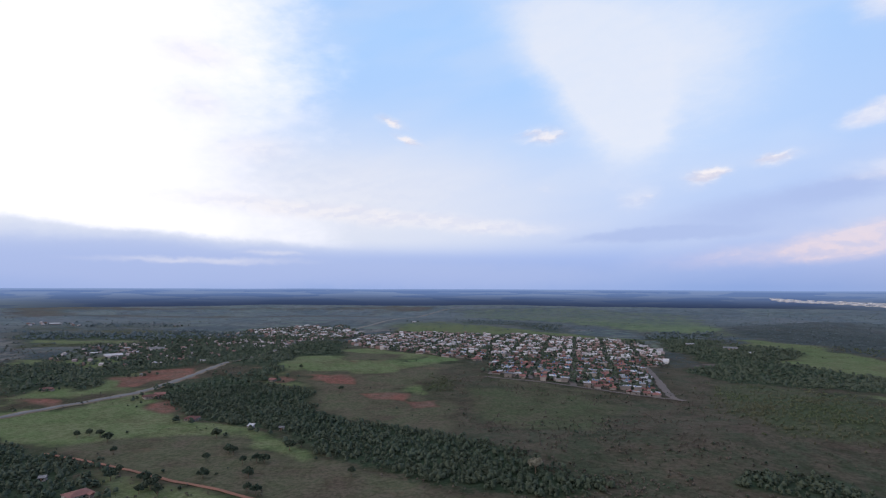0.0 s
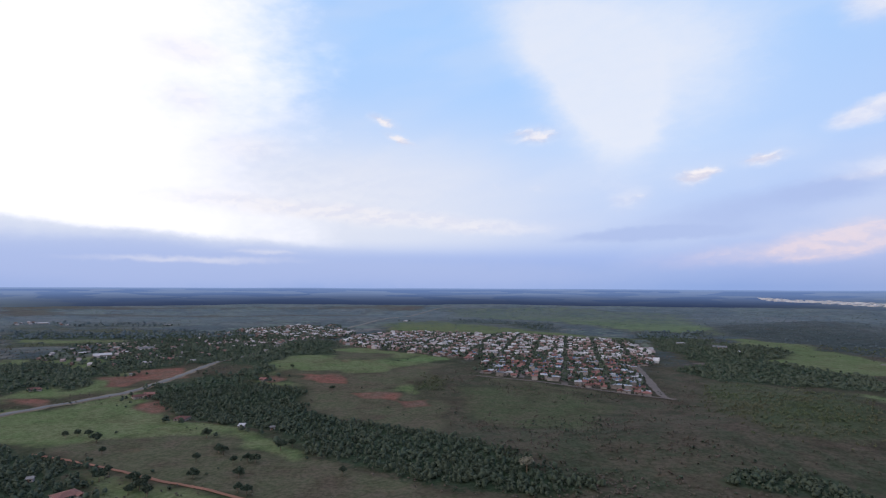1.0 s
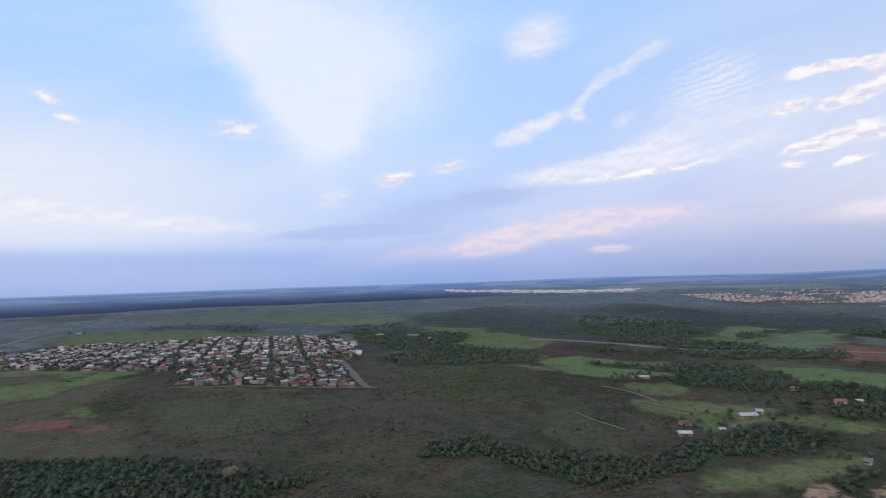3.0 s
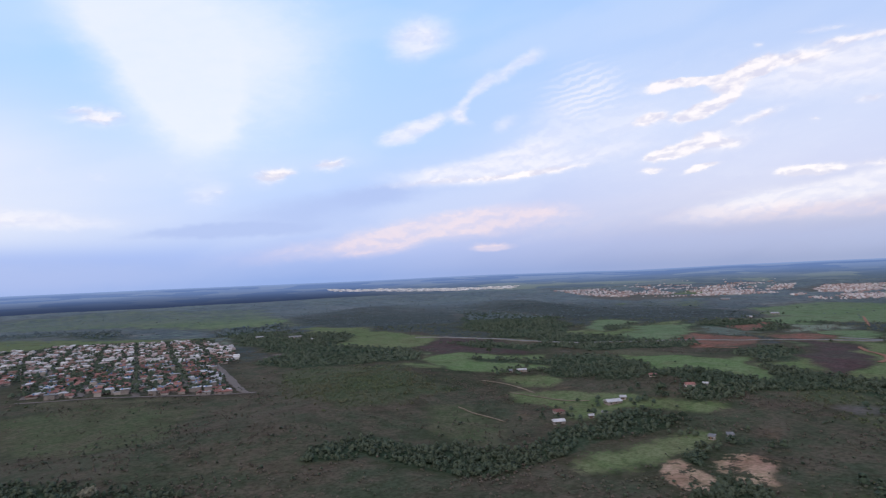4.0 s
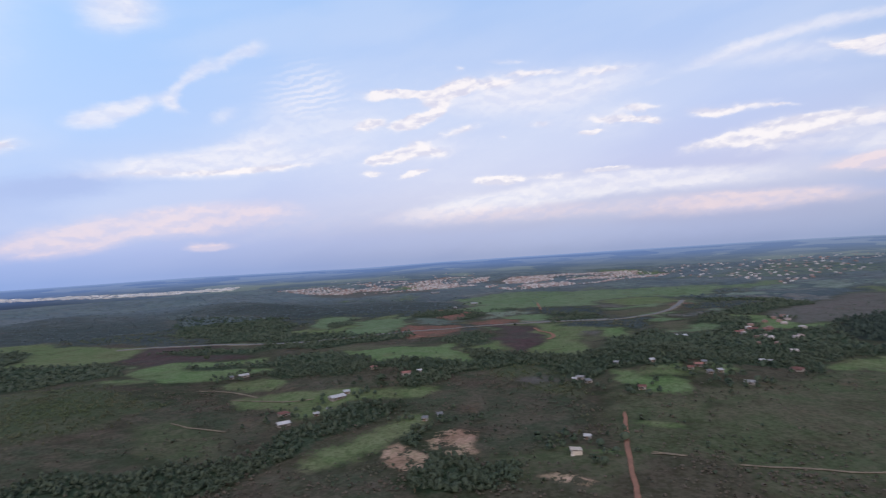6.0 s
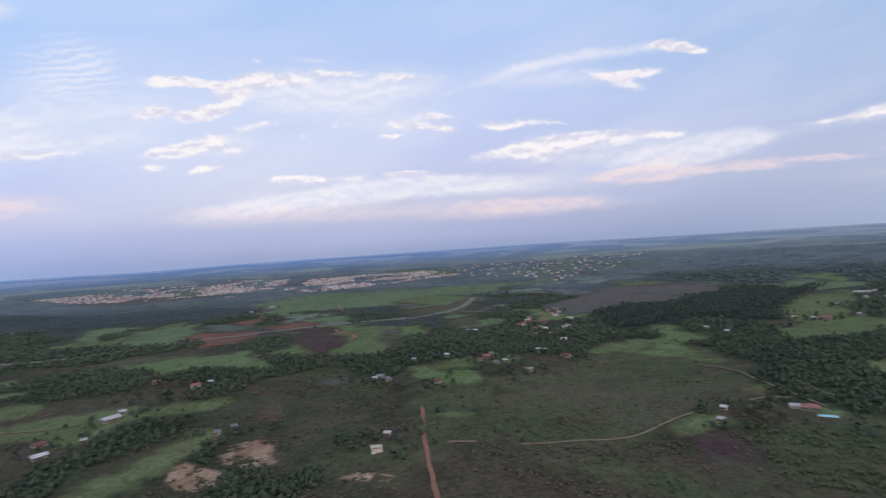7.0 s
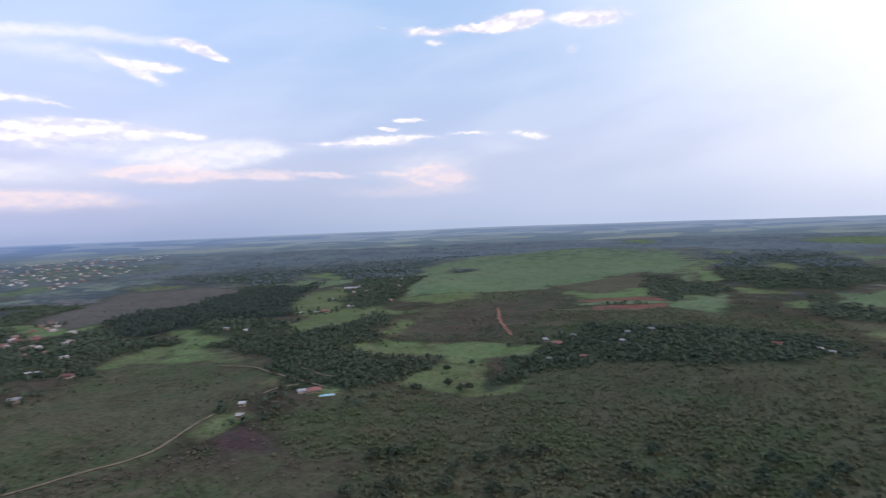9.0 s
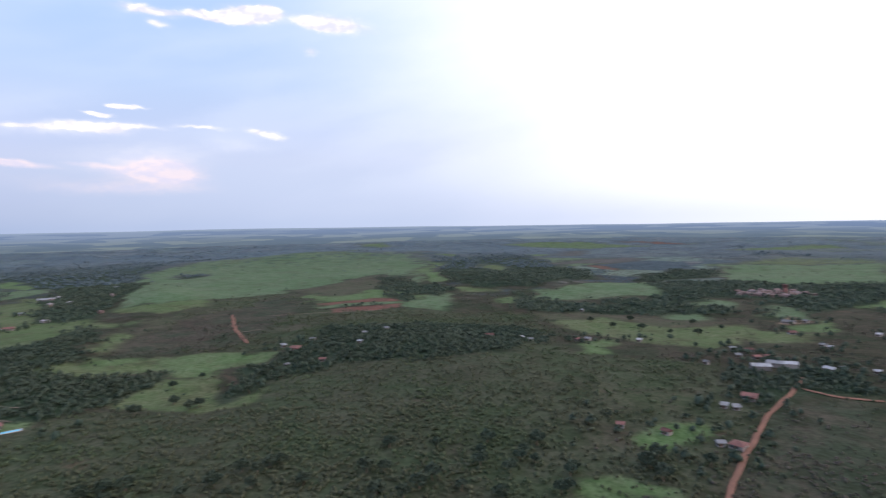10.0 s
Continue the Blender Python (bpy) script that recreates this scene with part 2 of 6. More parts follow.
def build_sky():
    world = bpy.data.worlds.new("sky")
    scene.world = world
    world.use_nodes = True
    tree = world.node_tree
    tree.nodes.clear()
    w = Web(tree)
    way = w.node("ShaderNodeTexCoord").outputs["Generated"]
    m = math.radians(MIDDLE)
    ahead = w.vec("DOT_PRODUCT", way, (math.sin(m), math.cos(m), 0))
    aside = w.vec("DOT_PRODUCT", way, (math.cos(m), -math.sin(m), 0))
    up = w.vec("DOT_PRODUCT", way, (0, 0, 1))
    azimuth = w.math("ADD", w.math("MULTIPLY", w.math("ARCTAN2", aside, ahead), 57.2958), MIDDLE)
    rise = w.math("MULTIPLY", w.math("ARCSINE", up), 57.2958)
    join = w.node("ShaderNodeCombineXYZ")
    w.put(join.inputs[0], azimuth), w.put(join.inputs[1], rise)
    place = join.outputs[0]
    warp = w.vec("SUBTRACT", w.noise(w.vec("MULTIPLY", place, (0.16, 0.40, 1)), 1.0, 3.0, 0.5).outputs["Color"], (0.5, 0.5, 0.5))
    fine = w.vec("SUBTRACT", w.noise(w.vec("MULTIPLY", place, (0.8, 1.3, 1)), 1.0, 5.0, 0.6).outputs["Color"], (0.5, 0.5, 0.5))
    bent = w.vec("ADD", w.vec("ADD", place, w.vec("MULTIPLY", warp, (2.6, 0.9, 0))), w.vec("MULTIPLY", fine, (1.3, 0.6, 0)))

    def texture(at, detail=6.0):
        """Wisps drawn out along the wind and finer tufts, about 0.5 on average."""
        slant = w.node("ShaderNodeVectorRotate")
        slant.rotation_type = "Z_AXIS"
        w.put(slant.inputs["Vector"], at)
        slant.inputs["Angle"].default_value = math.radians(-11)
        wisps = w.noise(w.vec("MULTIPLY", slant.outputs[0], (0.22, 0.85, 1)), 1.0, detail, 0.58).outputs["Fac"]
        tufts = w.noise(w.vec("MULTIPLY", at, (0.7, 1.25, 1)), 1.0, detail, 0.6).outputs["Fac"]
        return slant, w.math("ADD", w.math("MULTIPLY", wisps, 0.5), w.math("MULTIPLY", tufts, 0.5))

    slant, body = texture(bent)
    low_side, high_side = (texture(w.vec("ADD", bent, (0.0, shift, 0)), 2.0)[1] for shift in (-0.20, 0.35))
    # lit crests and shaded undersides of the cloud heaps
    lit = w.range(w.math("SUBTRACT", low_side, high_side), -0.13, 0.10)

    def bank(clouds, thin, thick, rough, halo, edge=0.4):
        """The cover of a group of clouds: soft ovals, torn by the texture."""
        heap = bent
        for az, el, a, b, tilt, dense in clouds:
            n = w.node("ShaderNodeMapping", mapping="TEXTURE")
            w.put(n.inputs["Vector"], heap)
            n.inputs["Location"].default_value = (az, el, 0)
            n.inputs["Rotation"].default_value = (0, 0, math.radians(tilt))
            n.inputs["Scale"].default_value = (a * 1.6, b * 2.1, 1e6)
            one = w.range(w.vec("LENGTH", n.outputs[0]), 0.0, 1.0, dense, 0.0)
            more = w.node("ShaderNodeVectorMath", operation="MULTIPLY_ADD")
            w.put(more.inputs[0], one), w.put(more.inputs[1], (0, 0, 1)), w.put(more.inputs[2], heap)
            heap = more.outputs[0]
        total = w.math("MINIMUM", w.vec("DOT_PRODUCT", heap, (0, 0, 1)), 1.3)
        torn = w.math("ADD", total, w.math("MULTIPLY", w.math("SUBTRACT", body, 0.5), rough))
        core = w.math("MULTIPLY", w.range(torn, thin, thick), w.range(total, 0.0, edge))
        return w.math("MAXIMUM", core, w.range(total, 0.0, 1.1, 0.0, halo))

    clear = w.ramp(w.math("DIVIDE", rise, 40.0, clamp=True),
                   ((0.0, (0.27, 0.38, 0.72)), (0.06, (0.36, 0.45, 0.80)), (0.15, (0.49, 0.57, 0.86)), (0.32, (0.47, 0.63, 0.95)),
                    (0.6, (0.38, 0.61, 0.99)), (1.0, (0.30, 0.50, 0.90))))
    clear = w.mix(1.0, clear, w.mix(w.range(azimuth, 92.0, 128.0), w.mix(w.range(azimuth, 15.0, 75.0), (0.99, 1.08, 1.12), (1.14, 1.00, 0.97)), (0.90, 0.87, 0.85)), "MULTIPLY")
    clear = w.mix(w.math("MULTIPLY", w.range(rise, 9.0, 1.0), w.range(azimuth, 30.0, 80.0)), clear, w.mix(1.0, clear, (1.0, 0.99, 0.88), "MULTIPLY"))
    # paler air low down towards the brighter side
    clear = w.mix(w.math("MULTIPLY", w.range(rise, 11.0, 1.0, 0.0, 0.55), w.range(azimuth, 95.0, 150.0)), clear, (0.62, 0.70, 0.92))
    # the two bright sheets of cloud on either side of the hidden sun
    ragged = w.math("ADD", w.math("MULTIPLY", w.math("SUBTRACT", w.noise(w.vec("MULTIPLY", place, (0.07, 0.13, 1)), 1.0, 5.0, 0.55).outputs["Fac"], 0.5), 26.0), w.math("MULTIPLY", w.math("SUBTRACT", body, 0.5), 9.0))
    west = w.range(w.math("SUBTRACT", ragged, azimuth), 8.0, 26.0)
    east = w.range(w.math("SUBTRACT", w.math("ADD", azimuth, w.math("MULTIPLY", ragged, 0.25)), w.range(rise, 0.0, 20.0, 16.0, 0.0)), 133.0, 180.0)
    low = w.range(rise, 0.0, 4.0, 0.55, 1.0)
    foot = w.range(w.math("ADD", w.vec("DOT_PRODUCT", bent, (0, 1, 0)), w.math("MULTIPLY", azimuth, 0.07)), 2.5, 3.3, 0.05, 1.0)
    sheet = w.math("ADD", w.math("MULTIPLY", east, low), w.math("MULTIPLY", west, foot))
    haze = w.range(w.math("ABSOLUTE", w.math("SUBTRACT", azimuth, 72.0)), 20.0, 95.0)
    veil = w.math("ADD", w.math("MULTIPLY", w.math("MULTIPLY", haze, low), 0.15), w.range(w.noise(w.vec("MULTIPLY", slant.outputs[0], (0.035, 0.14, 1)), 1.0, 3.0, 0.5).outputs["Fac"], 0.42, 0.66, 0.0, 0.22))
    veil = w.math("MULTIPLY", veil, w.range(rise, 1.5, 5.5, 0.3, 1.0))
    veil = w.math("ADD", veil, w.math("MULTIPLY", w.range(azimuth, 35.0, -15.0), w.math("MULTIPLY", w.range(rise, 19.0, 7.0, 0.0, 0.80), w.range(rise, 2.2, 4.6))))
    colour = w.mix(veil, clear, (0.79, 0.83, 0.97))
    colour = w.mix(sheet, colour, (1.12, 1.11, 1.20))
    colour = w.mix(w.math("MULTIPLY", bank(GREY_CLOUDS, 0.0, 1.3, 0.4, 0.4), 0.80), colour, (0.43, 0.53, 0.87))
    colour = w.mix(w.math("MULTIPLY", bank(FAN_CLOUDS, 0.0, 1.5, 0.5, 0.6), 0.78), colour, (0.95, 0.95, 1.01))
    # thin rippled cloud
    waves = w.node("ShaderNodeTexWave")
    waves.bands_direction = "Y"
    w.put(waves.inputs["Vector"], slant.outputs[0])
    waves.inputs["Scale"].default_value, waves.inputs["Distortion"].default_value, waves.inputs["Detail"].default_value, waves.inputs["Detail Scale"].default_value = 0.55, 3.0, 3.0, 1.4
    ripples = w.math("MULTIPLY", bank(RIPPLE_CLOUDS, 0.1, 1.2, 0.7, 0.4), w.range(waves.outputs["Fac"], 0.2, 0.9, 0.25, 0.8))
    colour = w.mix(ripples, colour, (0.95, 0.92, 0.99))
    colour = w.mix(w.math("MULTIPLY", bank(STREAK_CLOUDS, 0.05, 1.8, 1.2, 0.6), 0.86), colour, w.mix(lit, (0.83, 0.82, 0.95), (0.97, 0.93, 0.98)))
    colour = w.mix(w.math("MULTIPLY", bank(PINK_CLOUDS, 0.15, 1.9, 1.0, 0.45), 0.80), colour, w.mix(lit, (0.80, 0.69, 0.82), (1.0, 0.78, 0.79)))
    colour = w.mix(w.math("MULTIPLY", bank(CRISP_CLOUDS, 0.32, 1.15, 1.7, 0.36), 0.94), colour, w.mix(lit, (0.74, 0.72, 0.86), (1.03, 0.96, 0.97)))
    clouds = w.node("ShaderNodeBackground")
    w.put(clouds.inputs[0], colour)
    clouds.inputs[1].default_value = 1.0
    air = w.node("ShaderNodeTexSky")
    air.sky_type, air.sun_disc = "NISHITA", False
    air.sun_elevation, air.sun_rotation = math.radians(SUN_HEIGHT), math.radians(SUN_AZIMUTH)
    blue = w.node("ShaderNodeBackground")
    w.put(blue.inputs[0], air.outputs[0])
    blue.inputs[1].default_value = 0.10
    both = w.node("ShaderNodeMixShader")
    both.inputs[0].default_value = 0.9
    w.put(both.inputs[1], blue.outputs[0]), w.put(both.inputs[2], clouds.outputs[0])
    w.put(w.node("ShaderNodeOutputWorld").inputs[0], both.outputs[0])


build_sky()
sun = new("sun", bpy.data.lights.new("sun", "SUN"))
sun.data.energy, sun.data.angle, sun.data.color = 0.6, math.radians(20), (1.0, 0.92, 0.86)
a, e = math.radians(SUN_AZIMUTH), math.radians(SUN_HEIGHT)
sun.matrix_world = look((math.sin(a) * 300, math.cos(a) * 300, 400), (0, 0, 400 - 300 * math.tan(e)))

# ---- plan: relief and land cover (x right of the first view, y ahead of it, metres) ----
EYE = 130.0


def lattice(ix, iy, seed):
    h = (ix.astype(np.int64) * 374761393 + iy.astype(np.int64) * 668265263 + seed * 974634777) & 0x7FFFFFFF
    h = ((h ^ (h >> 13)) * 1274126177) & 0x7FFFFFFF
    return ((h ^ (h >> 16)) & 0xFFFF) / 65535.0


def grain(x, y, size, seed=0, octaves=3):
    """Value noise from 0 to 1 with features about size metres wide."""
    total, weight, out = 0.0, 1.0, 0.0
    for k in range(octaves):
        u, v = x / size + 17.3 * k, y / size - 9.1 * k
        iu, iv = np.floor(u), np.floor(v)
        fu, fv = u - iu, v - iv
        fu, fv = fu * fu * (3 - 2 * fu), fv * fv * (3 - 2 * fv)
        a, b = lattice(iu, iv, seed + k), lattice(iu + 1, iv, seed + k)
        c, d = lattice(iu, iv + 1, seed + k), lattice(iu + 1, iv + 1, seed + k)
        out = out + weight * ((a * (1 - fu) + b * fu) * (1 - fv) + (c * (1 - fu) + d * fu) * fv)
        total, weight, size = total + weight, weight * 0.5, size * 0.5
    return out / total


def step(a, b, v):
    s = np.clip((v - a) / (b - a), 0, 1)
    return s * s * (3 - 2 * s)


# hills: centre x, y, half length, half width, turn in degrees, height
HILLS = ((650, 30, 150, 70, 10, 16), (560, -330, 150, 60, -40, 13), (900, -760, 220, 90, -30, 22), (620, 330, 170, 80, 20, 14),
         (380, 560, 230, 90, 35, 12), (1500, 1350, 420, 160, 60, 28), (1150, 1750, 300, 150, 20, 22), (120, 470, 160, 70, 15, 8),
         (250, -520, 220, 100, -20, 12), (1250, -1750, 420, 160, 50, 30), (420, -1150, 300, 120, -10, 14), (-350, 900, 260, 120, 20, 8))


def height(x, y):
    """Height of the bare ground: a rolling plain that climbs to a far rim."""
    x, y = np.asarray(x, float), np.asarray(y, float)
    r = np.hypot(x, y)
    z = (grain(x, y, 420, 5, 2) - 0.5) * 16 * step(150, 500, r) + (grain(x, y, 70, 9, 2) - 0.5) * 2.4
    for hx, hy, a, b, turn, top in HILLS:
        c, s = math.cos(math.radians(turn)), math.sin(math.radians(turn))
        u, v = ((x - hx) * c + (y - hy) * s) / a, (-(x - hx) * s + (y - hy) * c) / b
        z = z + top * np.exp(-(u * u + v * v))
    far = step(2500, 4300, r)
    # the horizon stands a little higher in some directions than in others
    turn = np.degrees(np.arctan2(x, y))
    turn = np.where(turn < -100, turn + 360, turn)
    dip = np.interp(turn, (-48, -37, 0, 25, 45, 58, 75, 95, 115, 135, 150, 165, 180, 200, 260),
                    (-0.24, -0.26, -0.42, -0.46, -0.40, -0.48, -0.33, -0.27, -0.36, -0.42, -0.54, -0.65, -0.74, -0.80, -0.24))
    rim = (r - 2500) / 2380 * (130 + 4880 * np.tan(np.radians(dip))) + (grain(x, y, 900, 21, 2) - 0.5) * 12 * step(2500, 3500, r)
    return z * (1 - far) + np.where(r > 2500, np.maximum(rim, 0), 0) * step(2400, 3000, r)



# ---- land cover: each call lays one patch over those before it ----
FIELDS = []


def field(kind, *corners):
    FIELDS.append((kind, corners))


def far_plots():
    """Woods, pastures and bare plots strewn over the rolling country beyond the near scrub."""
    g = random.Random(17)
    sorts = ["forest"] * 9 + ["ridge"] * 3 + ["meadow"] * 5 + ["pasture"] * 4 + ["bright"] * 3 + ["cleared"] * 3 + ["soil"]
    for _ in range(230):
        a, r = math.radians(g.uniform(34, 205)), 820 * (2950 / 820) ** g.random()
        kind = g.choice(sorts)
        long = g.uniform(0.06, 0.17) * r * (0.5 if kind == "soil" else 1.0)
        wide, turn = long * g.uniform(0.25, 0.6), g.uniform(0, 3.14)
        x, y, n = math.sin(a) * r, math.cos(a) * r, g.randint(5, 8)
        ring = [(k * 6.283 / n, g.uniform(0.6, 1.2)) for k in range(n)]
        field(kind, *((x + long * s * math.cos(b) * math.cos(turn) - wide * s * math.sin(b) * math.sin(turn),
                       y + long * s * math.cos(b) * math.sin(turn) + wide * s * math.sin(b) * math.cos(turn)) for b, s in ring))


far_plots()


field("cleared", (-1959, 2639), (-1378, 2739), (-208, 2999), (-320, 2517), (-853, 2380), (-1479, 2290), (-1608, 2169))
field("pasture", (-1709, 2496), (-997, 2777), (-257, 2900), (-330, 2590), (-888, 2476), (-1475, 2353))
field("meadow", (53, 2921), (661, 2971), (981, 2462), (772, 1672), (607, 1739), (380, 2073), (65, 2341))
field("pasture", (-154, 1953), (38, 2079), (323, 1675), (495, 1383), (111, 1450), (-109, 1584))
field("cleared", (-277, 3123), (-33, 3021), (-86, 2825), (-245, 2770))
field("forest", (8, 2177), (265, 2120), (387, 1956), (341, 1684), (201, 1906), (36, 1969))
field("forest", (562, 1681), (683, 1638), (711, 1558), (640, 1346), (493, 1340))
field("pasture", (675, 1390), (849, 1386), (810, 1189), (779, 1006), (679, 877), (651, 944), (681, 1113), (689, 1267))
field("soil", (572, 1266), (644, 1272), (590, 1165), (531, 1165))
field("cleared", (882, 1421), (962, 1411), (832, 1257))
field("forest", (463, 1260), (541, 1187), (651, 1197), (742, 1268), (634, 1004), (574, 845), (605, 790), (532, 689), (499, 781), (530, 943), (459, 1010))
field("dense", (-1429, 1929), (-1189, 1927), (-680, 1599), (-491, 1449), (-414, 1000), (-694, 1264), (-860, 1164))
field("pasture", (-1079, 1459), (-794, 1446), (-596, 1403), (-694, 1264), (-928, 1255))
field("forest", (-1208, 1929), (-960, 2113), (-800, 1840), (-1005, 1682))
field("pasture", (-742, 1006), (-648, 1009), (-555, 1130), (-411, 909), (-370, 743), (-474, 645))
field("forest", (-679, 921), (-617, 974), (-505, 812), (-549, 747))
field("forest", (-469, 742), (-511, 859), (-509, 1017), (-401, 905), (-438, 845), (-448, 720))
field("forest", (-514, 1240), (-385, 1282), (-295, 956), (-367, 908))
field("forest", (-600, 1155), (-578, 1362), (-489, 1207), (-499, 1017))
field("soil", (-430, 862), (-376, 887), (-346, 800), (-392, 786))
field("soil", (-442, 794), (-404, 809), (-377, 756), (-405, 743))
field("dry", (-446, 608), (-394, 645), (-357, 744), (-297, 660), (-244, 606), (-208, 587), (-154, 535), (-105, 522), (-74, 457), (-51, 413), (-27, 400), (44, 354), (-116, 351), (-159, 380), (-254, 432), (-354, 484), (-405, 503), (-472, 584))
field("pasture", (-470, 596), (-391, 640), (-364, 730), (-253, 602), (-203, 572), (-156, 525), (-219, 521), (-323, 480), (-403, 511))
field("pasture", (-171, 526), (-103, 512), (-79, 457), (-103, 430), (-152, 470))
field("pasture", (-248, 422), (-158, 378), (-110, 351), (-211, 354))
field("soil", (-481, 667), (-445, 670), (-423, 632), (-451, 636))
field("soil", (-328, 653), (-318, 689), (-283, 644), (-296, 619))
field("bright", (-284, 618), (-258, 633), (-242, 601), (-269, 598))
field("forest", (-397, 493), (-346, 487), (-297, 454), (-253, 426), (-216, 364), (-218, 350), (-282, 352))
field("pasture", (-315, 959), (-291, 1114), (-170, 1165), (-82, 1189), (9, 1022), (-43, 863), (-21, 695), (-13, 568), (-60, 561), (-104, 601), (-156, 702), (-191, 736), (-246, 775))
field("dry", (-119, 684), (-84, 664), (-51, 651), (-28, 567), (-66, 566), (-98, 601))
field("dry", (-180, 1093), (-82, 1050), (-84, 951), (-157, 949))
field("soil", (-223, 870), (-174, 858), (-126, 798), (-131, 762), (-183, 791))
field("soil", (-106, 722), (-77, 725), (-43, 681), (-51, 655), (-85, 675))
field("soil", (-155, 942), (-102, 952), (-104, 887), (-147, 892))
field("soil", (-235, 812), (-215, 825), (-204, 784), (-225, 779))
field("bright", (-75, 952), (-17, 1074), (13, 976), (-44, 890))
field("pale", (-47, 675), (-19, 678), (-14, 581), (-26, 581), (-29, 647), (-46, 653))
field("dry", (62, 811), (136, 747), (220, 692), (221, 562), (147, 547), (70, 562), (28, 587), (-7, 651))
field("dense", (-22, 724), (39, 693), (65, 764), (23, 842), (-24, 802))
field("forest", (-358, 744), (-327, 829), (-261, 775), (-177, 735), (-130, 643), (-94, 575), (-49, 557), (-6, 539), (45, 524), (57, 463), (75, 412), (92, 388), (61, 375), (29, 382), (-28, 408), (-53, 425), (-79, 482), (-128, 534), (-159, 552), (-208, 587), (-255, 619), (-310, 674))
field("forest", (-283, 838), (-280, 893), (-249, 859), (-239, 799), (-262, 800))
field("forest", (-150, 882), (-113, 893), (-62, 849), (-64, 815), (-138, 838))
field("bright", (-138, 534), (-106, 526), (-80, 491), (-80, 465), (-116, 485))
field("forest", (-325, 1242), (-274, 1343), (-216, 1305), (-179, 1038), (-261, 1038))
field("scrub", (90, 412), (175, 424), (209, 453), (238, 443), (313, 410), (268, 351), (77, 350))
field("bright", (31, 386), (56, 390), (71, 382), (53, 371), (35, 373))
field("bright", (87, 382), (107, 386), (110, 374), (91, 367))
field("forest", (-536, 730), (-526, 807), (-548, 992), (-581, 1157), (-531, 1087), (-494, 904), (-486, 759), (-503, 684))
field("forest", (-738, 1406), (-687, 1620), (-516, 1442), (-530, 1279), (-613, 1194))
field("burnt", (-155, 559), (-138, 573), (-107, 533), (-111, 503), (-137, 512))
field("ridge", (813, 3499), (1637, 3500), (2085, 2677), (1127, 1451), (1013, 1530), (759, 1629), (1006, 2466), (692, 2979))
field("ridge", (1228, 3278), (1701, 3034), (1756, 2268), (2242, 1997), (2049, 1592), (1279, 884), (1031, 805), (961, 1066), (973, 1479), (738, 1571), (1043, 2788))
field("ridge", (2048, 1655), (1694, 971), (1602, 657), (1409, 593), (1225, 847))
field("pasture", (553, 1290), (680, 1272), (774, 1304), (731, 969), (658, 848), (592, 815), (655, 989), (630, 1179))
field("pasture", (892, 962), (976, 794), (951, 608), (861, 575), (817, 692), (807, 863))
field("cleared", (901, 1456), (948, 1398), (856, 1275), (847, 1369))
field("bright", (584, 691), (652, 672), (692, 576), (635, 529), (596, 592), (558, 647))
field("dry", (316, 441), (409, 477), (391, 377), (344, 318), (307, 322), (282, 338), (286, 378))
field("burnt", (803, 1042), (789, 811), (764, 648), (706, 599), (608, 718), (646, 875))
field("pasture", (466, 443), (500, 428), (532, 381), (547, 299), (573, 272), (615, 266), (581, 255), (529, 260), (489, 269), (486, 308), (497, 349), (459, 364), (443, 418))
field("pasture", (526, 524), (574, 489), (559, 441), (519, 444), (504, 493))
field("bright", (327, 267), (355, 257), (408, 240), (443, 239), (467, 221), (488, 206), (464, 203), (426, 221), (393, 222), (376, 214), (348, 224), (333, 237))
field("pasture", (319, 295), (362, 311), (389, 286), (357, 274), (321, 277))
field("pasture", (442, 365), (459, 323), (424, 299), (410, 332))
field("forest", (370, 306), (414, 292), (457, 297), (464, 266), (450, 243), (393, 251), (366, 260), (327, 262), (307, 271), (313, 286))
field("forest", (489, 286), (529, 260), (585, 212), (532, 191), (492, 217), (447, 246))
field("forest", (396, 222), (444, 225), (473, 200), (412, 169), (376, 184), (368, 204))
field("forest", (343, 172), (379, 162), (358, 121), (320, 106), (288, 149))
field("forest", (536, 634), (625, 645), (644, 526), (586, 509), (541, 559))
field("forest", (598, 540), (703, 552), (733, 491), (639, 371), (555, 358), (584, 461))
field("forest", (626, 341), (688, 287), (780, 280), (677, 241), (584, 286))
field("forest", (285, 440), (291, 406), (271, 351), (304, 319), (337, 311), (319, 281), (276, 274), (245, 290), (233, 315), (227, 353), (178, 362), (201, 400))
field("bright", (731, 470), (768, 417), (662, 336), (633, 375))
field("bright", (682, 344), (785, 326), (704, 285), (632, 302))
field("pasture", (949, 659), (1239, 698), (1319, 666), (1063, 599), (925, 592))
field("soil", (925, 506), (1001, 519), (1062, 504), (1051, 422), (960, 397), (903, 479))
field("soil", (1336, 596), (1385, 580), (1291, 544))
field("soil", (1226, 499), (1288, 473), (1168, 434), (1152, 462))
field("soil", (1084, 396), (1136, 365), (1075, 314), (1036, 351))
field("burnt", (1066, 352), (1020, 246), (871, 217), (766, 203), (850, 246), (975, 314))
field("pale", (364, 210), (386, 202), (363, 182), (360, 164), (345, 154), (329, 165), (336, 188))
field("pale", (386, 174), (424, 164), (370, 137), (356, 127), (355, 139), (372, 163))
field("pasture", (945, 236), (1016, 186), (829, 118), (771, 176), (814, 210))
field("cleared", (974, 166), (983, 148), (823, 106), (814, 118))
field("bright", (998, 143), (1017, 129), (892, 114))
field("meadow", (1661, 681), (1982, 630), (1902, 409), (1940, 238), (1619, 200), (1548, 369), (1480, 538))
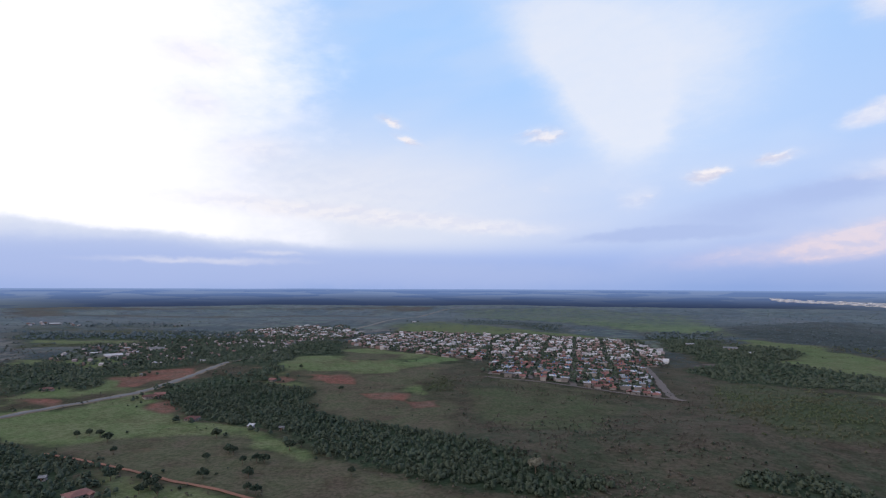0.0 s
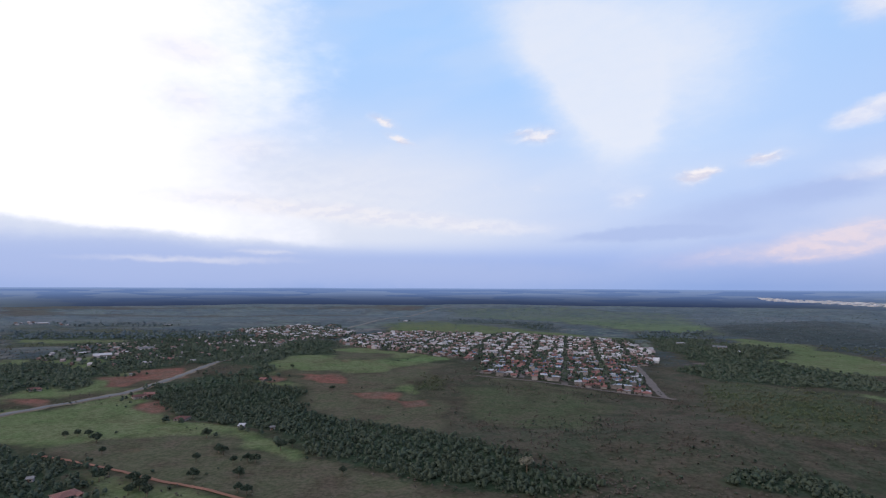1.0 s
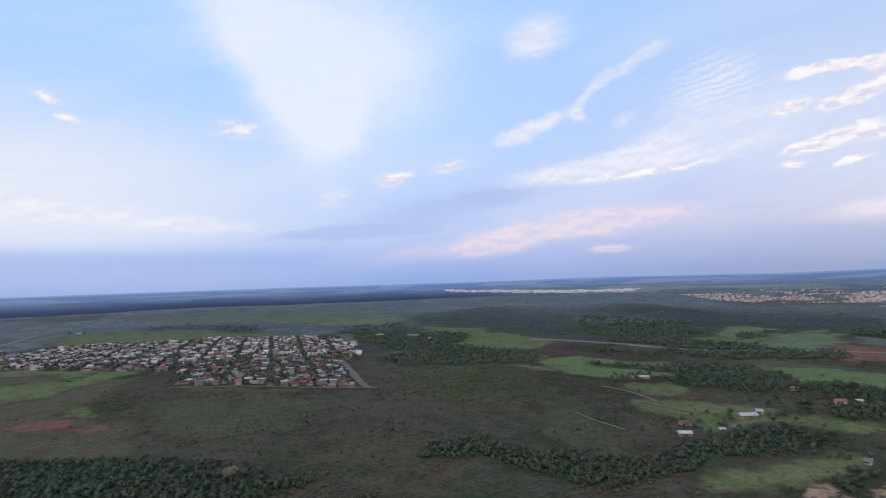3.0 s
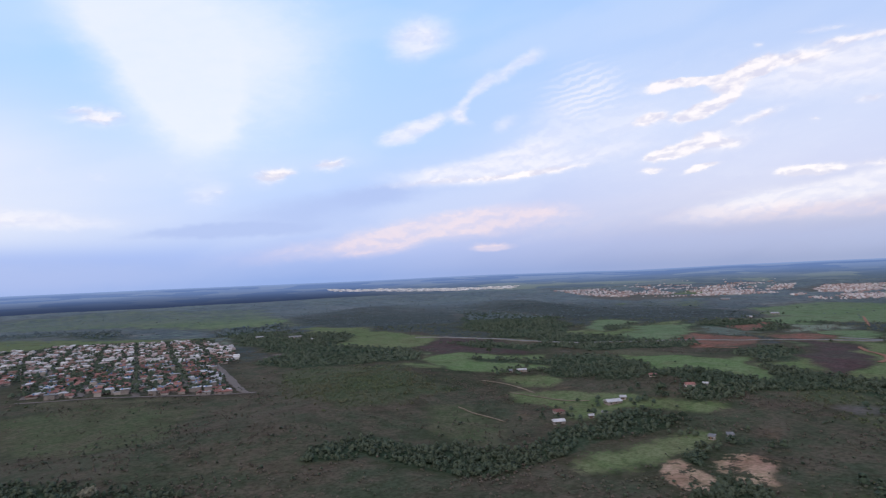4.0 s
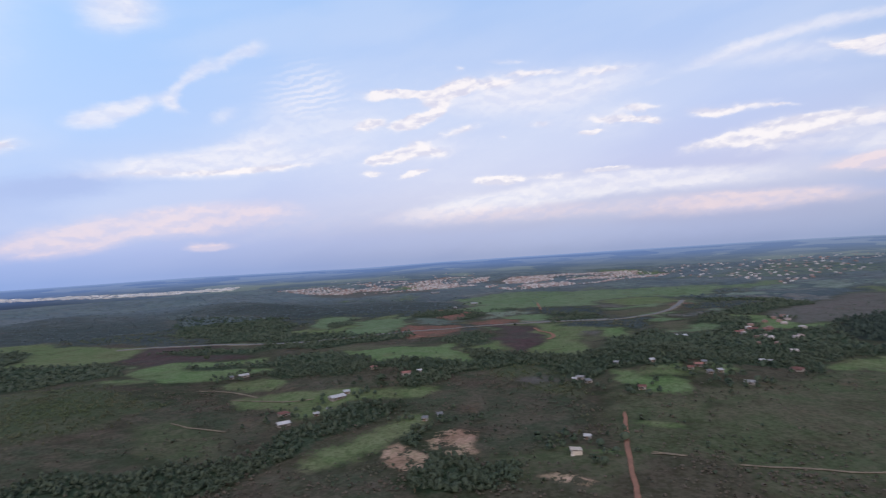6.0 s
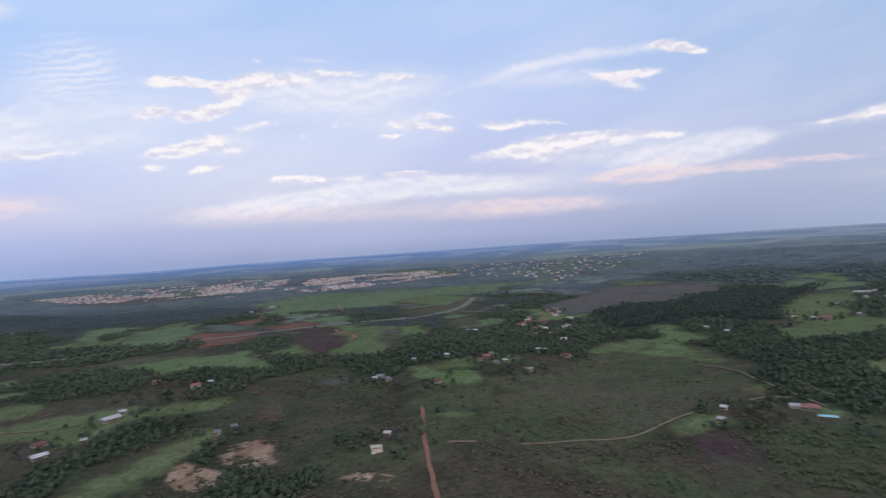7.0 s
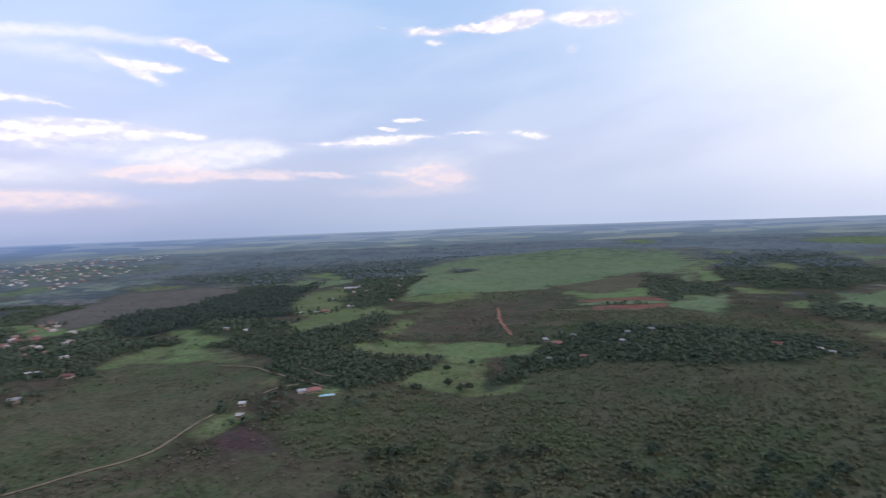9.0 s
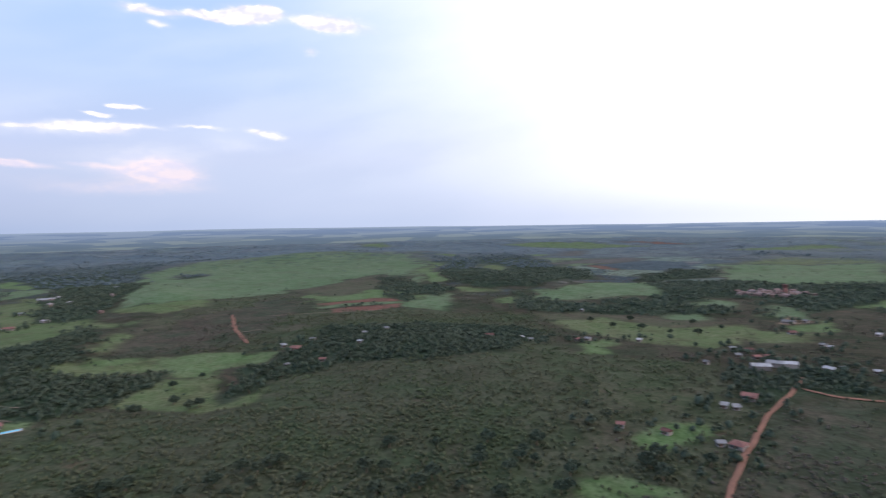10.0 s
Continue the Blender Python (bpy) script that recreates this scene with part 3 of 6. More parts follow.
field("pasture", (1927, 1092), (1971, 991), (1914, 870), (1717, 846), (1737, 934))
field("dense", (478, 202), (529, 193), (568, 132), (564, 99), (476, 64), (418, 58), (376, 110), (437, 169))
field("dense", (548, 241), (687, 235), (751, 172), (661, 119), (596, 112), (561, 184))
field("cleared", (558, 188), (594, 147), (579, 116), (561, 143))
field("bright", (357, 127), (379, 85), (362, 77), (346, 117))
field("scrub", (152, 415), (178, 362), (225, 350), (233, 310), (242, 287), (275, 268), (311, 259), (317, 185), (289, 148), (132, 361))
field("meadow", (1573, 639), (1611, 458), (1697, 313), (1862, 140), (2043, -67), (1781, -23), (1602, 137), (1552, 287), (1416, 404))
field("bright", (381, 113), (371, 82), (353, 73), (348, 105), (360, 125))
field("bright", (381, 72), (378, 44), (364, 44), (367, 70))
field("bright", (613, 72), (621, 39), (629, 1), (575, 2), (569, 31), (564, 64))
field("bright", (627, -20), (651, -51), (585, -38), (591, -22))
field("pasture", (467, 46), (468, 9), (453, 2), (444, 39))
field("pasture", (521, 60), (513, 43), (494, 42), (496, 56))
field("pasture", (904, 243), (1018, 242), (1008, 169), (1014, 108), (861, 76), (808, 121), (802, 184))
field("cleared", (937, 172), (961, 152), (862, 118), (844, 134))
field("bright", (996, 155), (1002, 113), (885, 86), (895, 119))
field("soil", (1296, 46), (1586, 20), (1284, 1), (1227, 28))
field("dry", (1062, 52), (1069, -2), (973, 9), (987, 44))
field("soil", (891, -18), (871, -45), (798, -54), (793, -27))
field("forest", (889, 93), (959, 48), (817, -22), (690, -24), (622, 33), (742, 112))
field("forest", (804, 233), (831, 174), (756, 99), (669, 88), (686, 200))
field("forest", (925, -35), (950, -146), (819, -148), (691, -104), (671, -30))
field("forest", (590, 102), (579, 66), (556, 30), (504, 28), (538, 83))
field("forest", (1099, -233), (834, -175), (756, -236), (726, -254), (740, -182), (754, -107), (837, -103))
field("pasture", (711, -100), (730, -193), (662, -249), (543, -243), (459, -245), (442, -225), (459, -205), (538, -216), (604, -198), (632, -148))
field("pasture", (394, -119), (428, -138), (444, -160), (404, -151), (393, -134))
field("burnt", (379, -132), (387, -153), (361, -150), (347, -130))
field("dry", (349, -128), (348, -143), (301, -137), (279, -119), (280, -96))
field("cleared", (1152, -123), (1540, -315), (1535, -516), (1366, -637), (1273, -498), (1086, -343), (1084, -229), (998, -144))
field("planted", (916, -162), (1094, -242), (1086, -343), (1269, -509), (1294, -591), (1292, -726), (1075, -564), (819, -403), (823, -273), (833, -198))
field("bright", (843, -237), (828, -285), (745, -249), (754, -220))
field("pasture", (734, -174), (717, -271), (649, -247), (707, -187))
field("pasture", (814, -400), (1012, -530), (1200, -701), (1113, -726), (790, -513), (753, -417))
field("bright", (764, -392), (748, -441), (687, -420), (699, -361))
field("bright", (642, -349), (618, -365), (578, -336), (587, -318))
field("soil", (772, -440), (793, -484), (731, -448))
field("bright", (437, -259), (425, -269), (403, -249), (409, -238))
field("meadow", (872, -679), (1370, -1114), (1508, -1364), (1697, -1845), (1168, -1799), (998, -1950), (788, -1653), (509, -1084), (415, -997), (304, -735), (386, -737), (422, -766), (502, -705), (711, -953), (817, -967), (726, -717), (788, -619))
field("bright", (682, -927), (677, -1039), (537, -976), (434, -890), (389, -810), (456, -827), (535, -764))
field("bright", (723, -1363), (727, -1520), (452, -1065), (479, -1034))
field("dry", (711, -1109), (653, -1273), (569, -1129), (610, -1072))
field("soil", (931, -1915), (933, -1987), (771, -1655), (795, -1649))
field("soil", (540, -769), (496, -820), (438, -830), (414, -791), (481, -775), (513, -733))
field("forest", (1074, -1164), (1050, -1289), (995, -1225), (1017, -1103))
field("forest", (1269, -1146), (1222, -1233), (1128, -1142), (1176, -1061))
field("forest", (494, -883), (457, -889), (409, -795), (437, -801))
field("forest", (534, -1023), (416, -996), (401, -960), (498, -969))
field("dense", (661, -577), (702, -759), (784, -944), (763, -985), (618, -843), (530, -709), (531, -660), (597, -536))
field("bright", (556, -383), (607, -447), (678, -553), (657, -574), (591, -467), (542, -409))
field("bright", (539, -342), (550, -389), (500, -414), (437, -470), (403, -499), (391, -459), (408, -407), (399, -383), (411, -366), (445, -397), (504, -370))
field("pasture", (406, -295), (417, -344), (399, -390), (330, -347), (326, -382), (297, -350), (306, -320), (348, -309))
field("forest", (402, -386), (411, -410), (389, -465), (326, -497), (288, -438), (324, -400), (327, -350), (340, -337))
field("soil", (382, -389), (383, -406), (356, -382), (362, -374))
field("forest", (533, -353), (508, -373), (449, -400), (423, -345), (417, -292), (400, -236), (454, -245), (546, -268), (632, -296))
field("dense", (385, -206), (382, -279), (335, -297), (295, -315), (294, -376), (288, -438), (214, -516), (119, -283), (232, -133), (283, -140))
field("dense", (379, -157), (388, -208), (369, -269), (329, -291), (285, -242), (300, -174), (308, -148))
field("pasture", (297, -150), (286, -166), (271, -157), (274, -139))
field("dense", (613, -550), (495, -695), (377, -733), (289, -697), (214, -516), (293, -445), (350, -448), (496, -444))
field("dry", (467, -559), (426, -597), (396, -569), (442, -539))
field("soil", (392, -485), (376, -494), (363, -478), (380, -471))
field("soil", (314, -239), (309, -247), (305, -243), (310, -237))
field("dense", (366, -343), (411, -443), (417, -585), (366, -696), (198, -776), (96, -491), (37, -446), (-13, -457), (-15, -420), (38, -376), (59, -350), (59, -296), (43, -269), (50, -253), (218, -189))
field("dense", (-64, -443), (-130, -500), (-80, -306), (-38, -289), (-29, -314))
field("meadow", (254, -976), (171, -1089), (72, -1264), (-25, -1089), (15, -1025), (217, -923))
field("pasture", (-84, -1652), (-214, -2030), (-505, -1959), (-323, -1249), (-184, -1290), (-71, -1382))
field("forest", (-291, -1508), (-356, -1542), (-331, -1448), (-286, -1454))
field("forest", (39, -1244), (-184, -1290), (-315, -1220), (-274, -1058), (-189, -1015), (-76, -1139))
field("forest", (57, -991), (-19, -1016), (-35, -958), (45, -924))
field("dry", (196, -767), (139, -885), (39, -798), (-48, -802), (-44, -689), (-2, -624), (38, -657), (82, -687), (167, -710))
field("pasture", (42, -729), (-47, -789), (-42, -689), (-2, -627))
field("bright", (-90, -795), (-151, -839), (-140, -765), (-90, -746))
field("bright", (105, -587), (90, -646), (67, -596), (83, -529))
field("bright", (18, -359), (6, -390), (-11, -404), (-18, -371), (5, -347))
field("pasture", (59, -361), (34, -374), (36, -355), (55, -346))
field("dry", (47, -426), (-13, -470), (-14, -443), (41, -403))
field("bright", (40, -288), (17, -291), (8, -268), (40, -257))
field("pasture", (7, -300), (-19, -309), (-14, -279), (8, -270))
field("bright", (-43, -472), (-61, -498), (-68, -484), (-45, -422), (-38, -430))
field("pale", (-23, -390), (-42, -412), (-31, -365), (-25, -364))
field("soil", (-64, -1024), (-73, -1088), (-151, -1113), (-184, -1058), (-135, -1021))
field("pale", (-81, -829), (-130, -857), (-128, -827), (-82, -802))
field("dry", (-59, -368), (-109, -417), (-86, -329), (-57, -313))
field("forest", (-78, -540), (-117, -579), (-109, -505), (-75, -474))
field("soil", (137, -244), (129, -251), (123, -237), (130, -235))
field("forest", (788, -249), (773, -311), (626, -340), (697, -464), (815, -603), (940, -740), (1497, -1230), (1555, -1216), (985, -731), (841, -561), (736, -401), (846, -341), (861, -273))
field("forest", (3129, -1499), (2593, -1432), (2473, -1845), (2555, -2361), (2110, -1948), (1676, -1299), (1795, -988), (2524, -1176))
field("forest", (818, -1859), (663, -2243), (276, -1490), (175, -1264), (270, -1018), (341, -1003), (462, -1076))
field("forest", (756, -272), (692, -319), (596, -318), (523, -335), (494, -327), (499, -292), (552, -273), (659, -273))
field("forest", (690, 814), (747, 769), (753, 639), (724, 614), (693, 714))
field("forest", (1052, 729), (1115, 727), (1027, 656), (967, 658))
field("forest", (1333, 616), (1252, 515), (1182, 493), (1242, 587))
field("forest", (1420, 466), (1379, 389), (1308, 369), (1336, 439))
field("forest", (1113, 251), (1180, 199), (1135, 147), (1080, 183), (1056, 231))
field("forest", (1673, 143), (1744, 29), (1850, -149), (1696, -136), (1561, 12), (1524, 116))
field("forest", (1453, -590), (1522, -724), (1337, -667), (1297, -540))
field("forest", (798, -1002), (760, -1070), (677, -973), (706, -902))
field("forest", (698, -1112), (542, -1033), (408, -926), (395, -872), (506, -941), (655, -1044))
field("bright", (982, -1833), (956, -2013), (701, -1593), (519, -1148), (756, -1442))
field("pasture", (580, -1609), (437, -1476), (415, -1351), (513, -1444))
field("cleared", (454, -2219), (381, -2293), (337, -2029), (394, -1972))

field("ridge", (1008, 2662), (1714, 3070), (2020, 1717), (1352, 982), (971, 737), (814, 812), (815, 1219), (749, 1508))
field("forest", (1336, 1485), (1179, 929), (892, 678), (800, 768), (931, 1037))
field("meadow", (825, 2687), (1092, 2460), (817, 1583), (663, 1442), (593, 1703), (536, 1751))
field("forest", (563, 1618), (644, 1574), (611, 1329), (532, 1158), (482, 1277))
field("pasture", (623, 1164), (733, 1139), (778, 935), (661, 826), (577, 835), (564, 1018))
field("meadow", (1113, 685), (1270, 623), (1078, 556), (960, 567))
field("meadow", (1586, 601), (1855, 297), (2002, -46), (1726, -45), (1489, 240), (1466, 468))
field("forest", (640, 287), (724, 245), (699, 93), (798, 29), (812, -102), (775, -162), (721, -144), (615, 24), (626, 84), (672, 185), (588, 252))
field("forest", (613, 540), (644, 426), (599, 296), (590, 266), (577, 368), (570, 480))
field("scrub", (555, 453), (550, 311), (609, 220), (533, 149), (497, 69), (409, 58), (365, 105), (378, 157), (441, 221), (462, 275))
field("dry", (783, 753), (799, 453), (727, 327), (748, 483))
field("forest", (642, 289), (757, 260), (723, 182), (654, 59), (733, -15), (637, -12), (585, 54), (578, 98), (655, 177), (582, 232), (494, 247), (498, 285))
field("bright", (559, 687), (601, 625), (607, 543), (564, 587), (538, 649))
field("bright", (740, 478), (726, 359), (705, 257), (644, 249), (612, 348))
field("soil", (889, 481), (1060, 427), (950, 394), (847, 418))
field("pasture", (807, 202), (892, 147), (752, 113), (727, 176))
field("dry", (892, 147), (895, 106), (772, 81), (775, 116))
field("bright", (902, 127), (936, 110), (895, 86), (845, 107))
field("pasture", (554, 64), (585, 54), (589, -11), (552, -10), (532, 50))
field("bright", (524, 635), (548, 632), (592, 562), (625, 526), (613, 500), (557, 545), (510, 588))
field("meadow", (972, 614), (1076, 552), (969, 521), (880, 579))
field("soil", (1188, 527), (1277, 481), (1123, 442))
field("meadow", (1434, 539), (1588, 361), (1672, 196), (1739, 54), (1861, -113), (1685, -86), (1547, 108), (1401, 263), (1342, 447))
field("pasture", (726, 293), (855, 288), (878, 203), (783, 88), (699, 93), (727, 200))
field("dry", (845, 153), (834, 106), (754, 108))
field("bright", (837, 119), (818, 76), (710, 70), (739, 102))
field("bright", (555, 65), (552, 7), (516, -2), (502, 40))
field("bright", (563, -54), (604, -79), (577, -104), (538, -74))
field("bright", (737, -220), (760, -257), (724, -266), (706, -232))
field("pasture", (470, 448), (504, 348), (516, 257), (520, 235), (484, 242), (466, 310), (446, 366))
field("meadow", (682, -208), (648, -280), (621, -268), (646, -207))
field("burnt", (854, 297), (919, 250), (847, 196), (727, 200), (755, 239))
field("forest", (3030, -1449), (2714, -2022), (2259, -2452), (1746, -2257), (1401, -1518), (1605, -1341), (1416, -1049), (1630, -895), (2189, -1043))
field("forest", (1195, -764), (1499, -1180), (945, -728), (677, -459), (589, -365), (715, -426))
field("meadow", (869, -723), (1224, -1300), (1092, -1673), (930, -1934), (683, -1469), (567, -1062), (724, -930), (737, -674))
field("meadow", (2418, -21), (2919, -372), (2608, -840), (2351, -709), (2221, -337))
field("pasture", (1519, 197), (1640, 60), (1462, -9), (1373, 126))
field("dry", (1250, 163), (1357, 31), (1270, 2), (1134, 120))
field("pasture", (722, -356), (832, -453), (768, -543), (669, -473), (590, -350), (636, -329))
field("dry", (746, -960), (689, -1248), (548, -1062), (564, -861))
field("soil", (478, -703), (401, -775), (383, -739), (453, -666))
field("forest", (657, -1169), (539, -1063), (432, -994), (391, -941), (425, -911), (568, -1027))
field("heath", (459, 65), (523, -18), (640, -114), (639, -200), (554, -220), (442, -205), (428, -168), (396, -121), (358, -87), (366, -19), (370, 25), (374, 50))
field("heath", (659, -106), (669, -157), (659, -206), (561, -235), (485, -225), (497, -208), (576, -179), (595, -133))
field("heath", (352, -21), (348, -58), (335, -87), (301, -106), (273, -104), (274, -93), (324, -21))
field("heath", (270, -119), (278, -139), (280, -162), (257, -148), (251, -125), (257, -116))
field("heath", (561, 77), (508, 31), (445, 3), (430, 27), (451, 55))
field("pasture", (454, 58), (454, 31), (445, 3), (421, 0), (430, 27))
field("pasture", (395, -122), (422, -152), (401, -161), (377, -143), (374, -126))
field("burnt", (363, -127), (377, -156), (348, -163), (324, -140), (322, -128), (336, -121))
field("heath", (330, -131), (314, -139), (282, -114), (307, -118))
field("dry", (498, -17), (500, -33), (461, -33), (462, -19))
field("forest", (519, -235), (526, -270), (494, -312), (430, -374), (399, -344), (390, -284), (391, -245), (404, -231), (456, -233))
field("forest", (871, 116), (879, 83), (867, -2), (819, -85), (707, -127), (657, -117), (700, -54), (637, -39), (651, 9), (662, 64), (715, 96))
field("bright", (596, 74), (567, 41), (546, -3), (531, 1), (541, 36), (561, 67))
field("bright", (680, -172), (659, -234), (619, -246), (639, -200))
field("bright", (511, -344), (505, -417), (434, -465), (414, -434), (431, -383), (479, -350))
field("bright", (729, -218), (716, -247), (665, -236), (687, -208))
field("pasture", (548, -386), (615, -457), (647, -552), (569, -461), (527, -390))
field("forest", (699, -249), (649, -319), (605, -384), (696, -492), (660, -486), (542, -374), (511, -316), (590, -275))
field("scrub", (527, -390), (610, -535), (610, -656), (686, -882), (553, -748), (496, -613), (459, -482), (491, -437))
field("dry", (638, -508), (659, -579), (620, -555), (594, -492))
field("forest", (418, -455), (360, -502), (280, -504), (221, -524), (207, -489), (257, -461), (315, -438), (356, -438), (372, -404))
field("pasture", (405, -295), (439, -385), (464, -420), (462, -447), (394, -470), (373, -440), (398, -412), (367, -361), (328, -350), (317, -383), (297, -346), (297, -322), (318, -300), (367, -300))
field("bright", (473, -415), (462, -447), (394, -470), (376, -444), (398, -412), (391, -385), (423, -376))
field("soil", (356, -358), (380, -392), (364, -389), (339, -365), (333, -346))
field("forest", (347, -346), (374, -414), (352, -427), (322, -446), (276, -433), (296, -410), (337, -394), (326, -367), (322, -332))
field("forest", (480, -266), (482, -292), (446, -333), (439, -385), (420, -361), (409, -295), (411, -259), (412, -227))
field("pasture", (506, -312), (529, -356), (486, -364), (487, -427), (456, -399), (465, -337))
field("bright", (420, -232), (415, -243), (403, -254), (389, -245), (391, -228), (404, -223))
field("dense", (288, -355), (285, -447), (156, -514), (97, -480), (45, -422), (57, -347), (41, -267), (309, -169), (382, -210), (389, -281), (313, -295), (291, -327))
field("forest", (394, -549), (315, -593), (200, -662), (144, -599), (150, -494), (207, -449), (273, -447), (345, -489))
field("forest", (288, -955), (180, -898), (33, -917), (-57, -916), (-53, -849), (88, -831), (208, -801))
field("pasture", (175, -729), (114, -796), (26, -735), (-33, -703), (-14, -611), (38, -618), (106, -654))
field("pasture", (-41, -756), (-124, -743), (-126, -692), (-62, -665))
field("bright", (94, -515), (69, -551), (61, -508), (79, -487))
field("meadow", (243, -900), (200, -1002), (110, -1135), (-7, -1106), (-15, -1031), (105, -992), (195, -885))
field("meadow", (-62, -1623), (-434, -1718), (-317, -1251), (-183, -1202), (-79, -1268))
field("forest", (62, -1162), (-75, -1214), (-299, -1182), (-265, -1045), (-102, -1016), (37, -1018))
field("forest", (3044, -1724), (3082, -2080), (2583, -2413), (1867, -2255), (1770, -1855), (1525, -1353), (1381, -1095), (1519, -990), (1628, -918))
field("scrub", (-37, -424), (-64, -463), (-118, -461), (-80, -313), (-25, -291))
field("dense", (101, -504), (-26, -549), (-29, -458), (-37, -424), (-23, -322), (-13, -287), (46, -266), (69, -343))
field("heath", (51, -407), (1, -443), (-24, -436), (8, -404), (45, -386))
field("bright", (31, -345), (20, -365), (-6, -388), (-20, -372), (-11, -347), (12, -331))
field("heath", (56, -343), (38, -354), (33, -336), (47, -326))
field("bright", (44, -285), (29, -296), (8, -293), (-4, -289), (1, -281), (41, -267))
field("forest", (-33, -531), (-67, -509), (-107, -544), (-127, -506), (-116, -487), (-76, -474), (-40, -425), (-28, -444))
field("forest", (1920, -494), (2031, -833), (2503, -1490), (3221, -2446), (2650, -2352), (2061, -1826), (1546, -1216), (920, -736), (1146, -766), (1692, -963), (1456, -728), (1530, -626))
field("ridge", (1041, 2394), (1720, 2259), (1128, 1485), (860, 1437), (745, 1544))
field("forest", (-1127, 1498), (-1058, 1611), (-838, 1496), (-714, 1539), (-558, 1602), (-358, 1542), (-345, 1372), (-625, 1348), (-880, 1341), (-994, 1322))
field("forest", (-665, 887), (-676, 989), (-580, 928), (-503, 818), (-553, 800), (-601, 803))
field("forest", (-537, 1033), (-525, 1182), (-437, 1257), (-312, 1242), (-252, 932), (-322, 879), (-394, 974), (-479, 994))
field("forest", (605, 1651), (730, 1575), (626, 1351), (523, 1390))
field("forest", (494, 1115), (629, 1255), (704, 1178), (619, 1004), (544, 1009), (485, 1049))
field("dry", (-230, 854), (-120, 885), (17, 924), (7, 826), (-63, 720), (12, 635), (5, 516), (-41, 538), (-106, 611), (-168, 729))
field("pasture", (-220, 876), (-128, 942), (-19, 936), (-65, 833), (-143, 825))
field("soil", (-207, 827), (-133, 813), (-118, 765), (-164, 773))
field("soil", (-97, 716), (-54, 704), (-55, 671), (-86, 684))
field("soil", (-51, 666), (-13, 657), (-15, 628), (-43, 634))
field("scrub", (17, 895), (73, 760), (148, 701), (252, 659), (220, 443), (164, 367), (80, 385), (43, 448), (9, 509), (6, 693))
field("heath", (27, 722), (126, 729), (198, 645), (134, 519), (61, 536), (28, 586))
field("forest", (-328, 711), (-255, 738), (-194, 672), (-135, 588), (-83, 539), (-19, 490), (34, 449), (71, 412), (102, 384), (76, 366), (35, 370), (0, 393), (-58, 431), (-97, 464), (-142, 531), (-212, 582), (-283, 641))
field("scrub", (364, 928), (464, 836), (459, 591), (444, 475), (428, 357), (341, 296), (278, 301), (289, 376), (265, 406), (208, 415), (225, 578))
field("dense", (343, 786), (476, 821), (476, 664), (424, 507), (342, 460), (281, 487), (277, 606))
field("heath", (364, 454), (389, 417), (364, 344), (323, 312), (298, 334), (306, 383))
field("forest", (263, 357), (291, 357), (305, 329), (305, 275), (291, 267), (250, 292), (239, 312))
field("forest", (866, 765), (922, 575), (927, 470), (856, 450), (771, 525), (752, 643))
field("forest", (378, 914), (496, 979), (569, 978), (624, 834), (524, 731), (470, 775), (407, 804))
field("pasture", (313, 251), (351, 245), (392, 235), (446, 224), (449, 205), (426, 199), (382, 211), (339, 212), (306, 223), (298, 232))
field("forest", (335, 155), (350, 146), (337, 119), (306, 112), (304, 138))
field("heath", (354, 124), (364, 89), (359, 52), (347, 44), (340, 84), (342, 117))
field("heath", (327, 115), (334, 56), (314, 50), (310, 103))
field("pale", (359, 205), (372, 188), (360, 166), (329, 156), (323, 170), (341, 191))
field("pale", (394, 179), (419, 173), (405, 150), (366, 132), (360, 146), (377, 168))
field("pale", (321, 97), (329, 81), (328, 58), (318, 60), (313, 81))

KINDS = ("upland", "remote", "pasture", "meadow", "bright", "dry", "soil", "pale", "burnt", "cleared", "forest", "dense", "planted", "ridge", "town", "scrub", "heath")
TOWN = ((68, 827), (143, 783), (200, 744), (256, 696), (318, 930), (387, 1011), (430, 1163), (419, 1334), (327, 1474), (187, 1500), (117, 1393))
TOWN_WEST = ((-108, 1580), (117, 1490), (117, 1400), (70, 970), (9, 1005), (-76, 1092), (-205, 1235), (-190, 1450))
TOWN_NORTH = ((-581, 1715), (-427, 1912), (-219, 1605), (-230, 1393), (-421, 1448))
for quarter in (TOWN, TOWN_WEST, TOWN_NORTH):
    field("town", *quarter)


def inside(x, y, corners, soft):
    """1 inside the patch, 0 outside, falling over soft metres."""
    near, within = np.full(x.shape, 1e9), np.zeros(x.shape, bool)
    for (ax, ay), (bx, by) in zip(corners, corners[1:] + corners[:1]):
        dx, dy = bx - ax, by - ay
        s = np.clip(((x - ax) * dx + (y - ay) * dy) / (dx * dx + dy * dy + 1e-9), 0, 1)
        near = np.minimum(near, np.hypot(x - ax - s * dx, y - ay - s * dy))
        if ay != by:
            within ^= ((ay > y) != (by > y)) & (x < (bx - ax) * (y - ay) / (by - ay) + ax)
    return np.clip(0.5 + np.where(within, near, -near) / soft, 0, 1)


